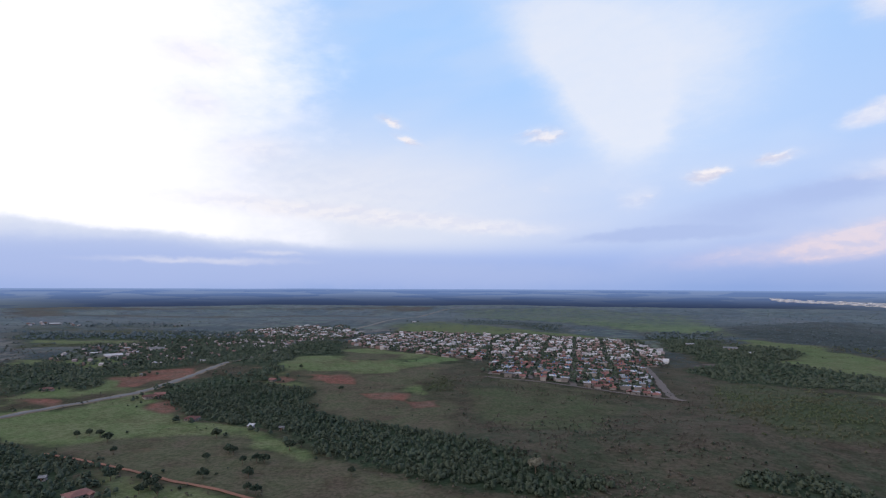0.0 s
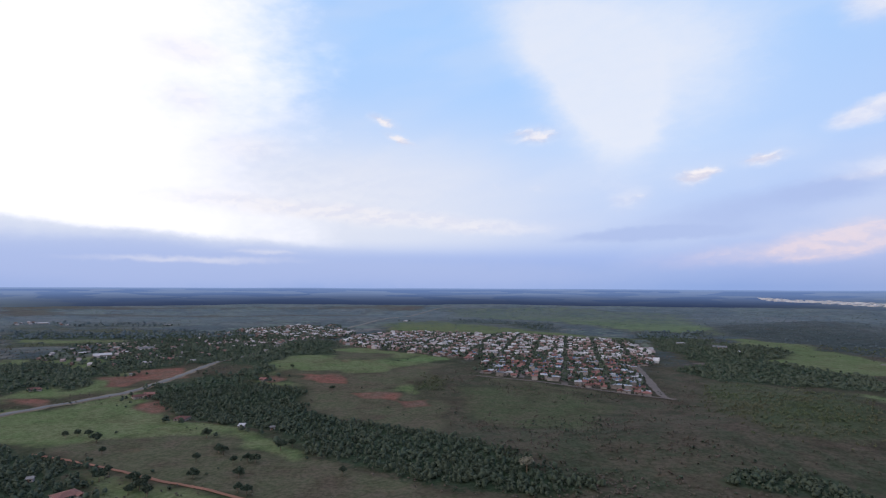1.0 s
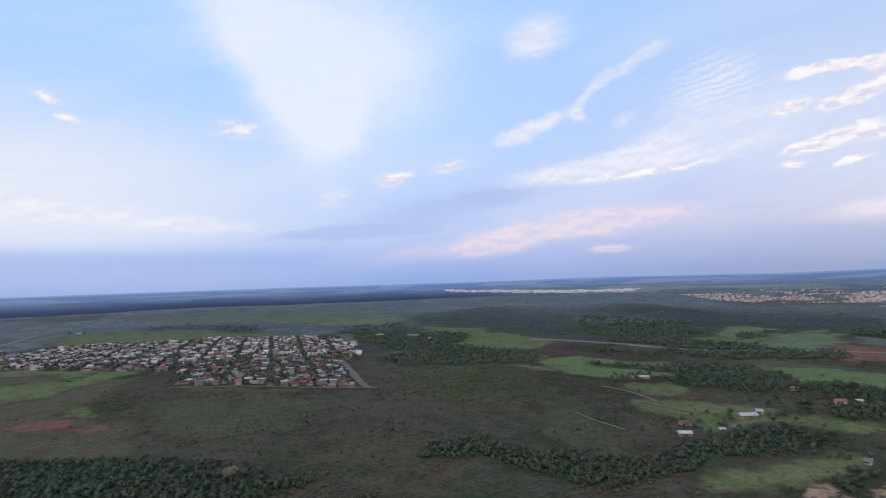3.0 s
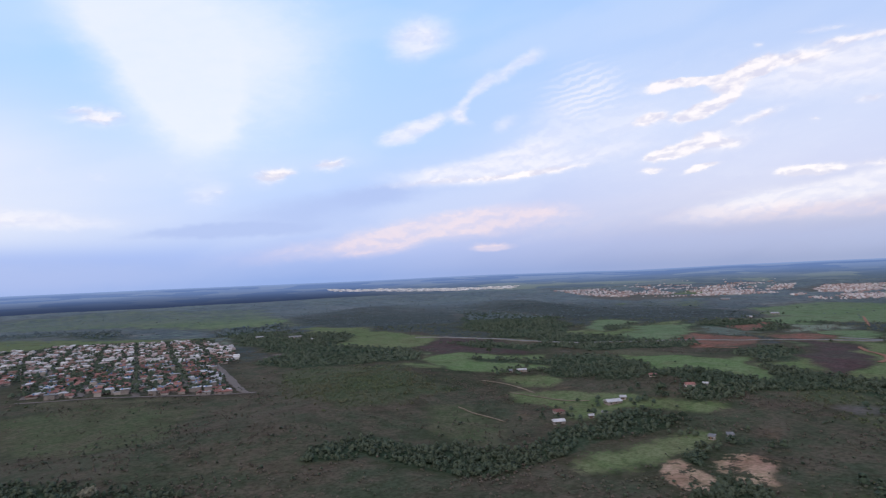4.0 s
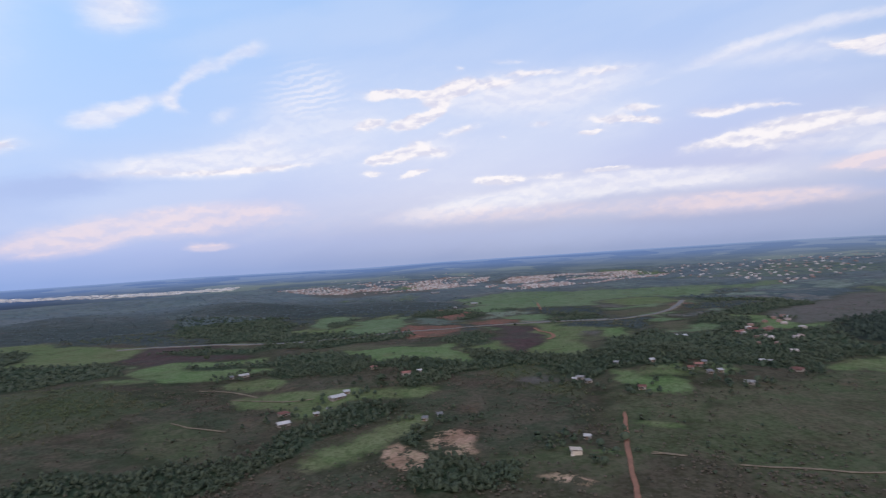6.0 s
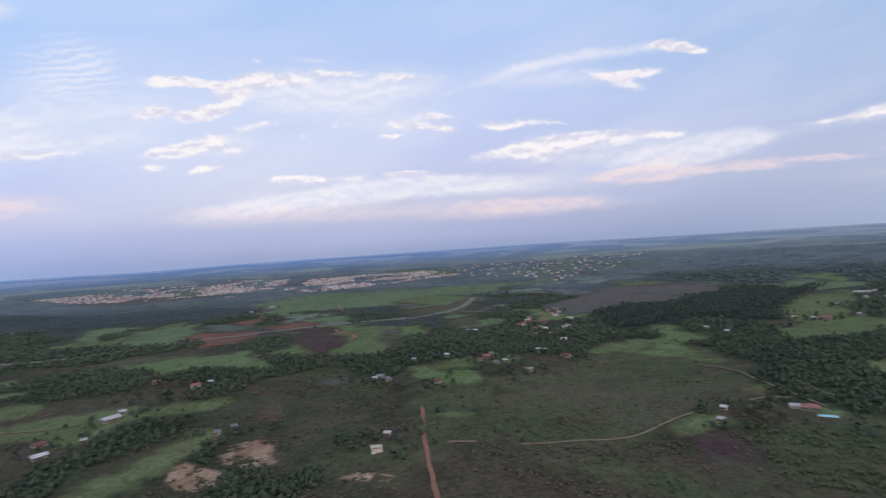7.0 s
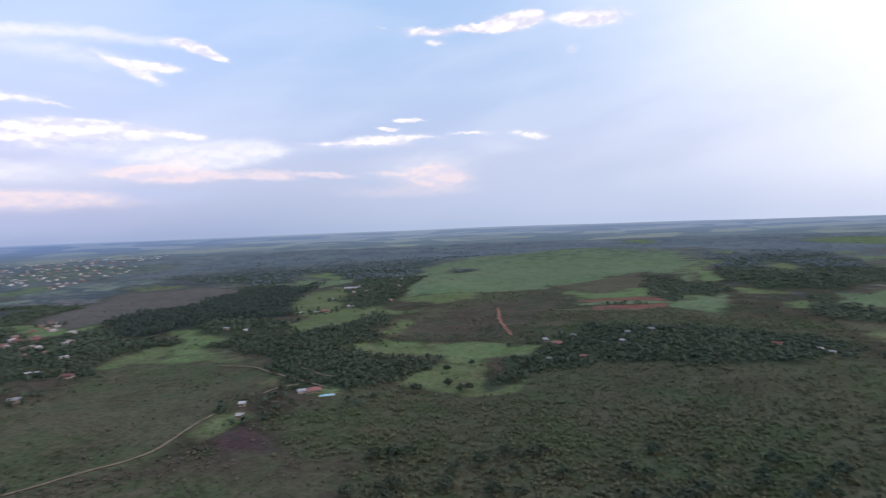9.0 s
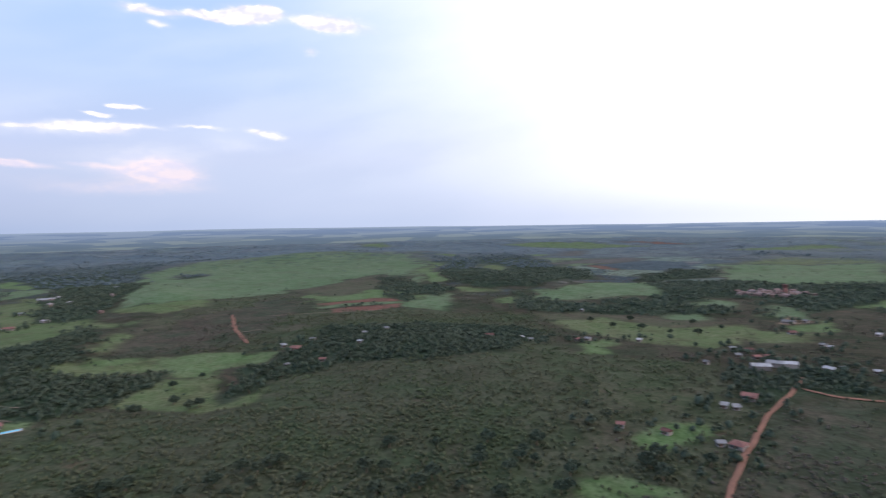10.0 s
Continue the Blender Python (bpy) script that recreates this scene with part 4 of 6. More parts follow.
def land(x, y):
    """The share of each kind of land cover, and of the painted distance haze, at the places given."""
    r = np.hypot(x, y)
    wobble = 3 + 0.018 * r
    px = x + (grain(x, y, 45, 31, 3) - 0.5) * wobble * 2.2
    py = y + (grain(x, y, 45, 37, 3) - 0.5) * wobble * 2.2
    px += (grain(x, y, 160, 33, 2) - 0.5) * wobble * 2.0
    py += (grain(x, y, 160, 35, 2) - 0.5) * wobble * 2.0
    cover = {k: np.zeros(x.shape) for k in KINDS}
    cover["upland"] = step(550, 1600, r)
    for kind, corners in FIELDS:
        xs, ys = [c[0] for c in corners], [c[1] for c in corners]
        pick = np.flatnonzero((px > min(xs) - 60) & (px < max(xs) + 60) & (py > min(ys) - 60) & (py < max(ys) + 60))
        if not len(pick):
            continue
        a = inside(px[pick], py[pick], corners, (5 if kind in ("soil", "pale", "town", "planted") else 16 if kind == "bright" else 26) + 0.022 * r[pick])
        for k in KINDS:
            cover[k][pick] *= 1 - a
        cover[kind][pick] += a
    # bluish haze painted over all cover, stronger with distance
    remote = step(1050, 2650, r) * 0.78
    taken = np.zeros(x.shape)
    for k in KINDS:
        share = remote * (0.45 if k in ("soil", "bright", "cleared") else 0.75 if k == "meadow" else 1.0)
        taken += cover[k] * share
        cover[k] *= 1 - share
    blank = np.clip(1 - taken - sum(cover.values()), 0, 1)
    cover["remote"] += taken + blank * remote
    return cover



# ---- materials ----
def material(name, rough=0.9, gloss=0.2):
    mat = bpy.data.materials.new(name)
    mat.use_nodes = True
    shader = mat.node_tree.nodes["Principled BSDF"]
    shader.inputs["Roughness"].default_value = rough
    shader.inputs["Specular IOR Level"].default_value = gloss
    return mat, Web(mat.node_tree), shader


def bumped(w, shader, value, strength, distance):
    n = w.node("ShaderNodeBump")
    n.inputs["Strength"].default_value, n.inputs["Distance"].default_value = strength, distance
    w.put(n.inputs["Height"], value)
    w.put(shader.inputs["Normal"], n.outputs[0])


# two tones for each kind of land cover; the first two carry painted distance haze
TONES = {
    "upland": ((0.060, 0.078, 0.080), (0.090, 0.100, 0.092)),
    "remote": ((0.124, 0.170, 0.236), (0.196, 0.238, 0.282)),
    "pasture": ((0.110, 0.146, 0.066), (0.140, 0.154, 0.084)),
    "meadow": ((0.114, 0.166, 0.088), (0.146, 0.182, 0.112)),
    "bright": ((0.108, 0.164, 0.068), (0.138, 0.176, 0.090)),
    "dry": ((0.104, 0.088, 0.066), (0.092, 0.094, 0.060)),
    "soil": ((0.215, 0.096, 0.078), (0.150, 0.096, 0.078)),
    "pale": ((0.420, 0.290, 0.220), (0.260, 0.165, 0.120)),
    "burnt": ((0.084, 0.050, 0.054), (0.066, 0.058, 0.054)),
    "cleared": ((0.128, 0.110, 0.108), (0.104, 0.102, 0.094)),
    "forest": ((0.038, 0.058, 0.036), (0.048, 0.066, 0.042)),
    "dense": ((0.062, 0.078, 0.044), (0.084, 0.084, 0.056)),
    "planted": ((0.028, 0.040, 0.036), (0.034, 0.044, 0.038)),
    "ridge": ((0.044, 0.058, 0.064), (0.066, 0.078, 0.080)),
    "scrub": ((0.054, 0.064, 0.042), (0.092, 0.077, 0.060)),
    "heath": ((0.072, 0.086, 0.048), (0.096, 0.090, 0.062)),
    "town": ((0.105, 0.086, 0.078), (0.060, 0.070, 0.054)),
}


def ground_material():
    mat, w, shader = material("grass_scrub_and_earth", 1.0, 0.05)
    place = w.node("ShaderNodeNewGeometry").outputs["Position"]
    coarse = w.noise(place, 0.006, 5.0, 0.6).outputs["Fac"]
    patch = w.noise(place, 0.035, 6.0, 0.65).outputs["Fac"]
    fine = w.noise(place, 0.30, 5.0, 0.7).outputs["Fac"]
    tufts = w.range(fine, 0.42, 0.60)
    blend = w.math("ADD", w.math("MULTIPLY", patch, 0.6), w.math("MULTIPLY", coarse, 0.4))
    blend = w.range(blend, 0.40, 0.60)
    colour = w.mix(blend, (0.040, 0.050, 0.029), (0.074, 0.061, 0.045))
    colour = w.mix(w.range(w.noise(place, 0.0045, 6.0, 0.65).outputs["Fac"], 0.45, 0.58, 0.0, 0.8), colour, (0.082, 0.069, 0.052))
    frayed = w.math("MULTIPLY", w.math("SUBTRACT", w.math("ADD", w.math("MULTIPLY", patch, 0.5), w.math("MULTIPLY", fine, 0.5)), 0.5), 1.3)
    # a patchwork of woods and plots on the uplands, bluish and paler with painted haze
    astray = w.vec("ADD", place, w.vec("MULTIPLY", w.vec("SUBTRACT", w.noise(place, 0.006, 4.0, 0.6).outputs["Color"], (0.5, 0.5, 0.5)), (170, 170, 0)))
    cells = w.node("ShaderNodeTexVoronoi")
    w.put(cells.inputs["Vector"], w.vec("MULTIPLY", astray, (1, 1, 0)))
    cells.inputs["Scale"].default_value = 0.0052
    draw = w.vec("DOT_PRODUCT", cells.outputs["Color"], (1, 0, 0))
    edge = w.node("ShaderNodeTexVoronoi")
    edge.feature = "DISTANCE_TO_EDGE"
    w.put(edge.inputs["Vector"], w.vec("MULTIPLY", astray, (1, 1, 0)))
    edge.inputs["Scale"].default_value = 0.0052
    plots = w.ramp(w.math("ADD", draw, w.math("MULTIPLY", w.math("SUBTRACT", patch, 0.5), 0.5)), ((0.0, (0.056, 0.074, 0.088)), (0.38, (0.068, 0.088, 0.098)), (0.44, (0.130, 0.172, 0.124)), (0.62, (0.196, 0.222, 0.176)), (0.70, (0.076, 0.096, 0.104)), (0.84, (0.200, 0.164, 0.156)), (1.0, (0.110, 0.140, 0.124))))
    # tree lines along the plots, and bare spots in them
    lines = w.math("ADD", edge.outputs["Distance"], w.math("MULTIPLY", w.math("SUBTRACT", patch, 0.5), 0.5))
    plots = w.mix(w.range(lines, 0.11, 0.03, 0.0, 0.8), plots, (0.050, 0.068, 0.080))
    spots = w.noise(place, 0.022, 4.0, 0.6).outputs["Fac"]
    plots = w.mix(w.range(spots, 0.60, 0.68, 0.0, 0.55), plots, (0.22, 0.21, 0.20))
    for kind in KINDS:
        share = w.node("ShaderNodeAttribute", attribute=kind).outputs["Fac"]
        torn = w.math("MULTIPLY", frayed, 1.0 if kind in ("soil", "town", "planted") else 1.9)
        worn = w.range(w.math("ADD", share, torn), 0.28, 0.72)
        if kind == "pale":
            share = w.math("MULTIPLY", share, w.range(w.noise(place, 0.05, 7.0, 0.78).outputs["Fac"], 0.45, 0.56))
        # far ground takes a bluish tint that stands for haze
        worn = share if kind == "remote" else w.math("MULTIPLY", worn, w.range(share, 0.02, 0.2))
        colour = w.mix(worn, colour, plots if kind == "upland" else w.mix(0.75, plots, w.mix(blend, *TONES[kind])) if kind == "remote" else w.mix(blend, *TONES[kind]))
    # worn, drier spots and lusher ones in the grass
    colour = w.mix(w.range(w.noise(place, 0.021, 6.0, 0.68).outputs["Fac"], 0.46, 0.66, 0.0, 0.6), colour, w.mix(1.0, colour, (0.76, 0.64, 0.68), "MULTIPLY"))
    colour = w.mix(w.math("MULTIPLY", tufts, 0.8), colour, w.mix(1.0, colour, (0.58, 0.62, 0.56), "MULTIPLY"))
    clumps = w.range(w.noise(place, 0.11, 5.0, 0.7).outputs["Fac"], 0.45, 0.60)
    colour = w.mix(w.math("MULTIPLY", clumps, 0.55), colour, w.mix(1.0, colour, (0.66, 0.74, 0.62), "MULTIPLY"))
    # bare reddish scuffs
    scuff = w.range(w.noise(place, 0.018, 7.0, 0.7).outputs["Fac"], 0.60, 0.72)
    colour = w.mix(w.math("MULTIPLY", scuff, 0.30), colour, (0.17, 0.105, 0.075))
    w.put(shader.inputs["Base Color"], colour)
    bumped(w, shader, fine, 0.25, 0.8)
    return mat


def foliage_material(name, dark, light, dry, dryness=0.25):
    mat, w, shader = material(name, 0.8, 0.15)
    tint = w.node("ShaderNodeAttribute", attribute="tint").outputs["Fac"]
    one = w.node("ShaderNodeObjectInfo").outputs["Random"]
    tint = w.math("FRACT", w.math("ADD", tint, one))
    place = w.node("ShaderNodeNewGeometry").outputs["Position"]
    leaves = w.noise(place, 0.9, 3.0, 0.7).outputs["Fac"]
    stand = w.noise(place, 0.012, 4.0, 0.6).outputs["Fac"]
    colour = w.mix(tint, dark, light)
    colour = w.mix(w.math("MULTIPLY", w.range(w.math("ADD", stand, w.math("MULTIPLY", tint, 0.14)), 0.46, 0.64), dryness * 3), colour, dry)
    colour = w.mix(w.range(leaves, 0.35, 0.65, 0.0, 0.35), colour, w.mix(1.0, colour, (0.5, 0.5, 0.5), "MULTIPLY"))
    w.put(shader.inputs["Base Color"], colour)
    bumped(w, shader, leaves, 0.3, 0.2)
    return mat


def plain_material(name, tones, scale, rough=0.85, gloss=0.2, vary=0.3, bump=0.1, metal=0.0):
    """Two tones mingled by a fine and a coarse grain, and varied from object to object."""
    mat, w, shader = material(name, rough, gloss)
    shader.inputs["Metallic"].default_value = metal
    place = w.node("ShaderNodeNewGeometry").outputs["Position"]
    grains = w.noise(place, scale, 5.0, 0.65).outputs["Fac"]
    stains = w.noise(place, scale * 0.13, 4.0, 0.6).outputs["Fac"]
    one = w.node("ShaderNodeObjectInfo").outputs["Random"]
    colour = w.mix(w.range(w.math("ADD", w.math("MULTIPLY", grains, 0.5), w.math("MULTIPLY", stains, 0.5)), 0.35, 0.65), *tones)
    level = w.range(one, 0.0, 1.0, 1.0 - vary, 1.0 + vary * 0.5)
    n = w.node("ShaderNodeCombineColor")
    for k in range(3):
        w.put(n.inputs[k], level)
    w.put(shader.inputs["Base Color"], w.mix(1.0, colour, n.outputs[0], "MULTIPLY"))
    bumped(w, shader, grains, 0.4, bump)
    return mat


def settlement_material():
    """Far roofs and walls: clay, white and grey, told apart by a number on each house."""
    mat, w, shader = material("far_roofs", 0.8, 0.2)
    tint = w.node("ShaderNodeAttribute", attribute="tint").outputs["Fac"]
    colour = w.ramp(tint, ((0.0, (0.15, 0.085, 0.074)), (0.30, (0.25, 0.155, 0.145)), (0.45, (0.36, 0.31, 0.32)), (0.7, (0.60, 0.58, 0.60)), (1.0, (0.26, 0.26, 0.28))))
    grains = w.noise(w.node("ShaderNodeNewGeometry").outputs["Position"], 0.5, 4.0).outputs["Fac"]
    w.put(shader.inputs["Base Color"], w.mix(w.range(grains, 0.3, 0.7, 0.0, 0.3), colour, (0.25, 0.22, 0.2)))
    return mat


def distance_material():
    """The distance beyond three kilometres, a glowing backdrop with painted haze that never shifts."""
    mat = bpy.data.materials.new("hazy_distance_glow")
    mat.use_nodes = True
    mat.node_tree.nodes.clear()
    w = Web(mat.node_tree)
    place = w.node("ShaderNodeNewGeometry").outputs["Position"]
    reach = w.vec("LENGTH", w.vec("MULTIPLY", place, (1, 1, 0)))
    woods = w.noise(place, 0.0035, 6.0, 0.65).outputs["Fac"]
    plots = w.noise(place, 0.011, 5.0, 0.6).outputs["Fac"]
    astray = w.vec("ADD", place, w.vec("MULTIPLY", w.vec("SUBTRACT", w.noise(place, 0.004, 4.0, 0.6).outputs["Color"], (0.5, 0.5, 0.5)), (260, 260, 0)))
    cells = w.node("ShaderNodeTexVoronoi")
    w.put(cells.inputs["Vector"], w.vec("MULTIPLY", astray, (1, 1, 0)))
    cells.inputs["Scale"].default_value = 0.0042
    draw = w.vec("DOT_PRODUCT", cells.outputs["Color"], (1, 0, 0))
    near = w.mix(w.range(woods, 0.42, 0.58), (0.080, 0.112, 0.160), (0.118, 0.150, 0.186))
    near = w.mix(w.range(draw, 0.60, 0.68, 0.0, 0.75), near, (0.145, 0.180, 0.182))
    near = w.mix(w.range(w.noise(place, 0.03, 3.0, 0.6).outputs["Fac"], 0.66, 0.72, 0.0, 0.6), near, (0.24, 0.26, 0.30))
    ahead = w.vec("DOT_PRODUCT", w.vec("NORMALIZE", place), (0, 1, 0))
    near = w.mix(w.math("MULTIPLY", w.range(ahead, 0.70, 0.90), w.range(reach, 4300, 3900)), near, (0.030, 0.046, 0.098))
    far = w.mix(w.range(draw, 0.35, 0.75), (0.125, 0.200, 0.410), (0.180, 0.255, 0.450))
    # the painted haze is paler and greyer below the bright cloud
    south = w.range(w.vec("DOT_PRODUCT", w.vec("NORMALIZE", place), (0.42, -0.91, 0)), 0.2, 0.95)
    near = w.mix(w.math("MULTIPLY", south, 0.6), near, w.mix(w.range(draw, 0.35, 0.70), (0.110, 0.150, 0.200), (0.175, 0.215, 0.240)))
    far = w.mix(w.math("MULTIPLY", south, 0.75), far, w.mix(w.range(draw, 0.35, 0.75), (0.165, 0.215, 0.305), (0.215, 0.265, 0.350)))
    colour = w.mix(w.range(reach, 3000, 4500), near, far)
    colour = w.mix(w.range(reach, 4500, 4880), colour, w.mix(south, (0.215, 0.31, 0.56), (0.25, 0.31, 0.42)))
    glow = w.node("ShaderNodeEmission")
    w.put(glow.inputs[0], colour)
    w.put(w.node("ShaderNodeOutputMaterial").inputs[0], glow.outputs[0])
    return mat


GROUND = ground_material()
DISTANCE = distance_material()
CANOPY = foliage_material("forest_leaves", (0.043, 0.063, 0.045), (0.060, 0.080, 0.054), (0.076, 0.088, 0.060), 0.16)
WOODLAND = foliage_material("woodland_leaves", (0.066, 0.088, 0.046), (0.092, 0.114, 0.058), (0.104, 0.096, 0.064), 0.20)
SCRUB = foliage_material("scrub_leaves", (0.064, 0.065, 0.048), (0.084, 0.084, 0.059), (0.104, 0.084, 0.069), 0.36)
# leaves of the farthest woods, paled and blued with painted haze
HAZED_WOODS = foliage_material("hazed_woodland_leaves", (0.078, 0.106, 0.120), (0.088, 0.116, 0.128), (0.098, 0.122, 0.128), 0.2)
GUM = foliage_material("plantation_leaves", (0.038, 0.056, 0.048), (0.048, 0.066, 0.054), (0.054, 0.070, 0.058), 0.1)
BARE = foliage_material("pale_leaves", (0.16, 0.16, 0.12), (0.20, 0.19, 0.15), (0.2, 0.18, 0.15), 0.1)
BARK = plain_material("bark", ((0.12, 0.085, 0.060), (0.20, 0.155, 0.115)), 6.0, 0.95, 0.1, 0.3, 0.05)
ASPHALT = plain_material("worn_asphalt", ((0.13, 0.13, 0.135), (0.17, 0.165, 0.165)), 0.8, 0.9, 0.2, 0.05, 0.02)
STREET = plain_material("dusty_street", ((0.115, 0.10, 0.096), (0.155, 0.13, 0.12)), 0.6, 0.95, 0.1, 0.1, 0.03)
RED_EARTH = plain_material("red_earth", ((0.26, 0.130, 0.095), (0.19, 0.105, 0.078)), 0.5, 1.0, 0.05, 0.05, 0.1)
SAND = plain_material("pale_sand", ((0.205, 0.165, 0.125), (0.13, 0.105, 0.08)), 0.5, 1.0, 0.05, 0.05, 0.1)
TILE = plain_material("clay_roof_tiles", ((0.25, 0.112, 0.098), (0.165, 0.082, 0.074)), 1.5, 0.85, 0.2, 0.5, 0.08)
TIN = plain_material("whitish_roof_sheets", ((0.38, 0.37, 0.39), (0.22, 0.21, 0.22)), 1.2, 0.6, 0.3, 0.6, 0.04)
PLASTER = plain_material("painted_plaster", ((0.34, 0.295, 0.28), (0.25, 0.215, 0.20)), 0.9, 0.9, 0.2, 0.35, 0.02)
GLASS = plain_material("dark_window_glass", ((0.03, 0.035, 0.04), (0.05, 0.055, 0.06)), 2.0, 0.08, 0.5, 0.2, 0.0)
WOOD = plain_material("painted_door_wood", ((0.20, 0.11, 0.07), (0.14, 0.08, 0.055)), 3.0, 0.6, 0.3, 0.4, 0.01)
TANK = plain_material("blue_water_tank", ((0.05, 0.17, 0.38), (0.06, 0.20, 0.42)), 2.0, 0.4, 0.4, 0.2, 0.0)
CONCRETE = plain_material("weathered_concrete", ((0.52, 0.45, 0.40), (0.38, 0.32, 0.28)), 0.8, 0.95, 0.15, 0.1, 0.06)
POOL_BLUE = plain_material("pool_water", ((0.12, 0.46, 0.66), (0.16, 0.52, 0.70)), 0.7, 0.08, 0.5, 0.0, 0.02)
FAR_ROOFS = settlement_material()



# ---- ground sheet and far rim ----
def sheet(name, turns, reaches, mat, lift=0.0, masks=True):
    """A sheet of ground in rings round the middle of the plan."""
    t, r = np.meshgrid(np.radians(turns), reaches, indexing="ij")
    x, y = (np.sin(t) * r).ravel(), (np.cos(t) * r).ravel()
    z = height(x, y) + (np.clip((r.ravel() - 3000) / 25 - 6, -6, lift) if lift else 0.0)
    n, m = len(turns), len(reaches)
    grid = np.arange(n * m).reshape(n, m)
    quads = np.stack([grid[:-1, :-1], grid[:-1, 1:], grid[1:, 1:], grid[1:, :-1]], -1).reshape(-1, 4)[:, ::-1]
    me = bpy.data.meshes.new(name)
    me.vertices.add(n * m)
    me.vertices.foreach_set("co", np.stack([x, y, z], 1).astype(np.float32).ravel())
    me.loops.add(quads.size)
    me.loops.foreach_set("vertex_index", quads.astype(np.int32).ravel())
    me.polygons.add(len(quads))
    me.polygons.foreach_set("loop_start", np.arange(0, quads.size, 4, dtype=np.int32))
    me.update(calc_edges=True)
    me.polygons.foreach_set("use_smooth", np.ones(len(quads), bool))
    if masks:
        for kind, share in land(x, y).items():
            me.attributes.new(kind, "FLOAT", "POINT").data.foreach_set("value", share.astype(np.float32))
    me.materials.append(mat)
    return new(name, me)


view = np.arange(-48.0, 206.01, 0.3)
behind = np.arange(207.0, 312.0, 2.5)
turns = np.concatenate([view, behind, [312.0]])
reaches = np.concatenate([[0.01, 40.0, 90.0], np.exp(np.linspace(math.log(130), math.log(3050), 250)), np.linspace(3120, 4880, 18)])
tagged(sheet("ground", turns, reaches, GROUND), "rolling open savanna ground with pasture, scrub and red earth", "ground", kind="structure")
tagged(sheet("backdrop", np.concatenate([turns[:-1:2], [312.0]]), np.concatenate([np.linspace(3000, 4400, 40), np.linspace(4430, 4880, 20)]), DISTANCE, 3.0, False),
       "glowing backdrop of far blue hazy hills and plains along the horizon", "distant hills", kind="structure")


# ---- roads and tracks ----
def ribbon(name, points, width, mat, lift):
    """A road that follows the ground along a smoothed line."""
    pts = [Vector((*p, 0)) for p in points]
    for _ in range(2):
        pts = [pts[0]] + [q for a, b in zip(pts, pts[1:]) for q in (a.lerp(b, 0.25), a.lerp(b, 0.75))] + [pts[-1]]
    line = []
    for a, b in zip(pts, pts[1:]):
        n = max(1, int((b - a).length / 7))
        line += [a.lerp(b, k / n) for k in range(n)]
    line.append(pts[-1])
    bm = bmesh.new()
    rows = []
    for k, p in enumerate(line):
        way = (line[min(k + 1, len(line) - 1)] - line[max(k - 1, 0)]).normalized()
        side = Vector((way.y, -way.x, 0))
        row = []
        taper = min(1.0, 0.25 + 0.3 * min(k, len(line) - 1 - k)) if width < 6 else 1.0
        for s in (-0.5, -0.25, 0.0, 0.25, 0.5):
            q = p + side * width * taper * s * (1 + 0.22 * math.sin(k * 1.7 + s * 9) + 0.15 * math.sin(k * 0.6 + s * 4))
            row.append((q.x, q.y, float(height(q.x, q.y)) + lift - (0.25 if abs(s) == 0.5 else 0.0)))
        rows.append([bm.verts.new(c) for c in row])
    for a, b in zip(rows, rows[1:]):
        for k in range(4):
            bm.faces.new((a[k], a[k + 1], b[k + 1], b[k]))
    bmesh.ops.recalc_face_normals(bm, faces=bm.faces)
    me = bpy.data.meshes.new(name)
    bm.to_mesh(me), bm.free()
    me.materials.append(mat)
    return new(name, me)


def track(surface, width, *points):
    mat = {"asphalt": ASPHALT, "red earth": RED_EARTH, "pale sand": SAND}[surface]
    words = {"asphalt": "grey asphalt highway across the fields", "red earth": "rutted red earth track through scrub",
             "pale sand": "narrow pale sandy track through dry scrub"}[surface]
    r = min(math.hypot(*p) for p in points)
    if surface == "asphalt":
        tagged(ribbon("road_shoulder", points, width * 1.7, SAND, 0.45), "pale sandy verge along the highway", "road verge", kind="structure")
    tagged(ribbon("road", points, width, mat, 0.55 + r * 0.0004), words, "road", kind="structure")


track("asphalt", 9, (-457, 560), (-438, 598), (-424, 627), (-402, 667), (-372, 720), (-356, 773), (-342, 867), (-338, 1029), (-325, 1200), (-317, 1556), (-243, 1915), (-160, 2313), (-31, 2826), (83, 2986))
track("red earth", 3.2, (-314, 467), (-295, 457), (-232, 429), (-176, 396), (-121, 366), (-97, 351))
track("asphalt", 10, (735, 955), (780, 901), (789, 811), (797, 676), (830, 601), (869, 557), (927, 502), (990, 429), (1052, 338), (1086, 245), (1116, 141))
track("asphalt", 9, (1099, 304), (1090, 226), (1096, 161), (1127, 99), (1192, 57), (1275, 30), (1496, 15))
track("red earth", 3.0, (461, 51), (432, 48), (383, 42), (337, 35), (307, 30), (287, 26))
track("pale sand", 1.3, (379, 27), (376, 7))
track("pale sand", 2.4, (445, -195), (449, -208), (447, -216), (442, -225))
track("pale sand", 2, (482, -249), (450, -250), (439, -256))
track("red earth", 4.5, (589, -625), (514, -548), (479, -520), (445, -494))
track("pale sand", 3.5, (494, -532), (474, -553))
track("red earth", 3.2, (-13, -274), (-25, -333), (-34, -368), (-43, -405), (-58, -447), (-69, -478), (-79, -516))
track("pale sand", 2.5, (379, 429), (374, 405), (377, 385), (375, 362))
track("pale sand", 3.5, (491, 512), (502, 491), (495, 449), (484, 422))
track("pale sand", 2.5, (469, 444), (471, 411), (463, 367), (470, 340))
track("red earth", 5, (896, 446), (863, 401), (880, 373))
track("red earth", 6, (996, 252), (947, 233), (931, 211), (888, 194), (847, 196))
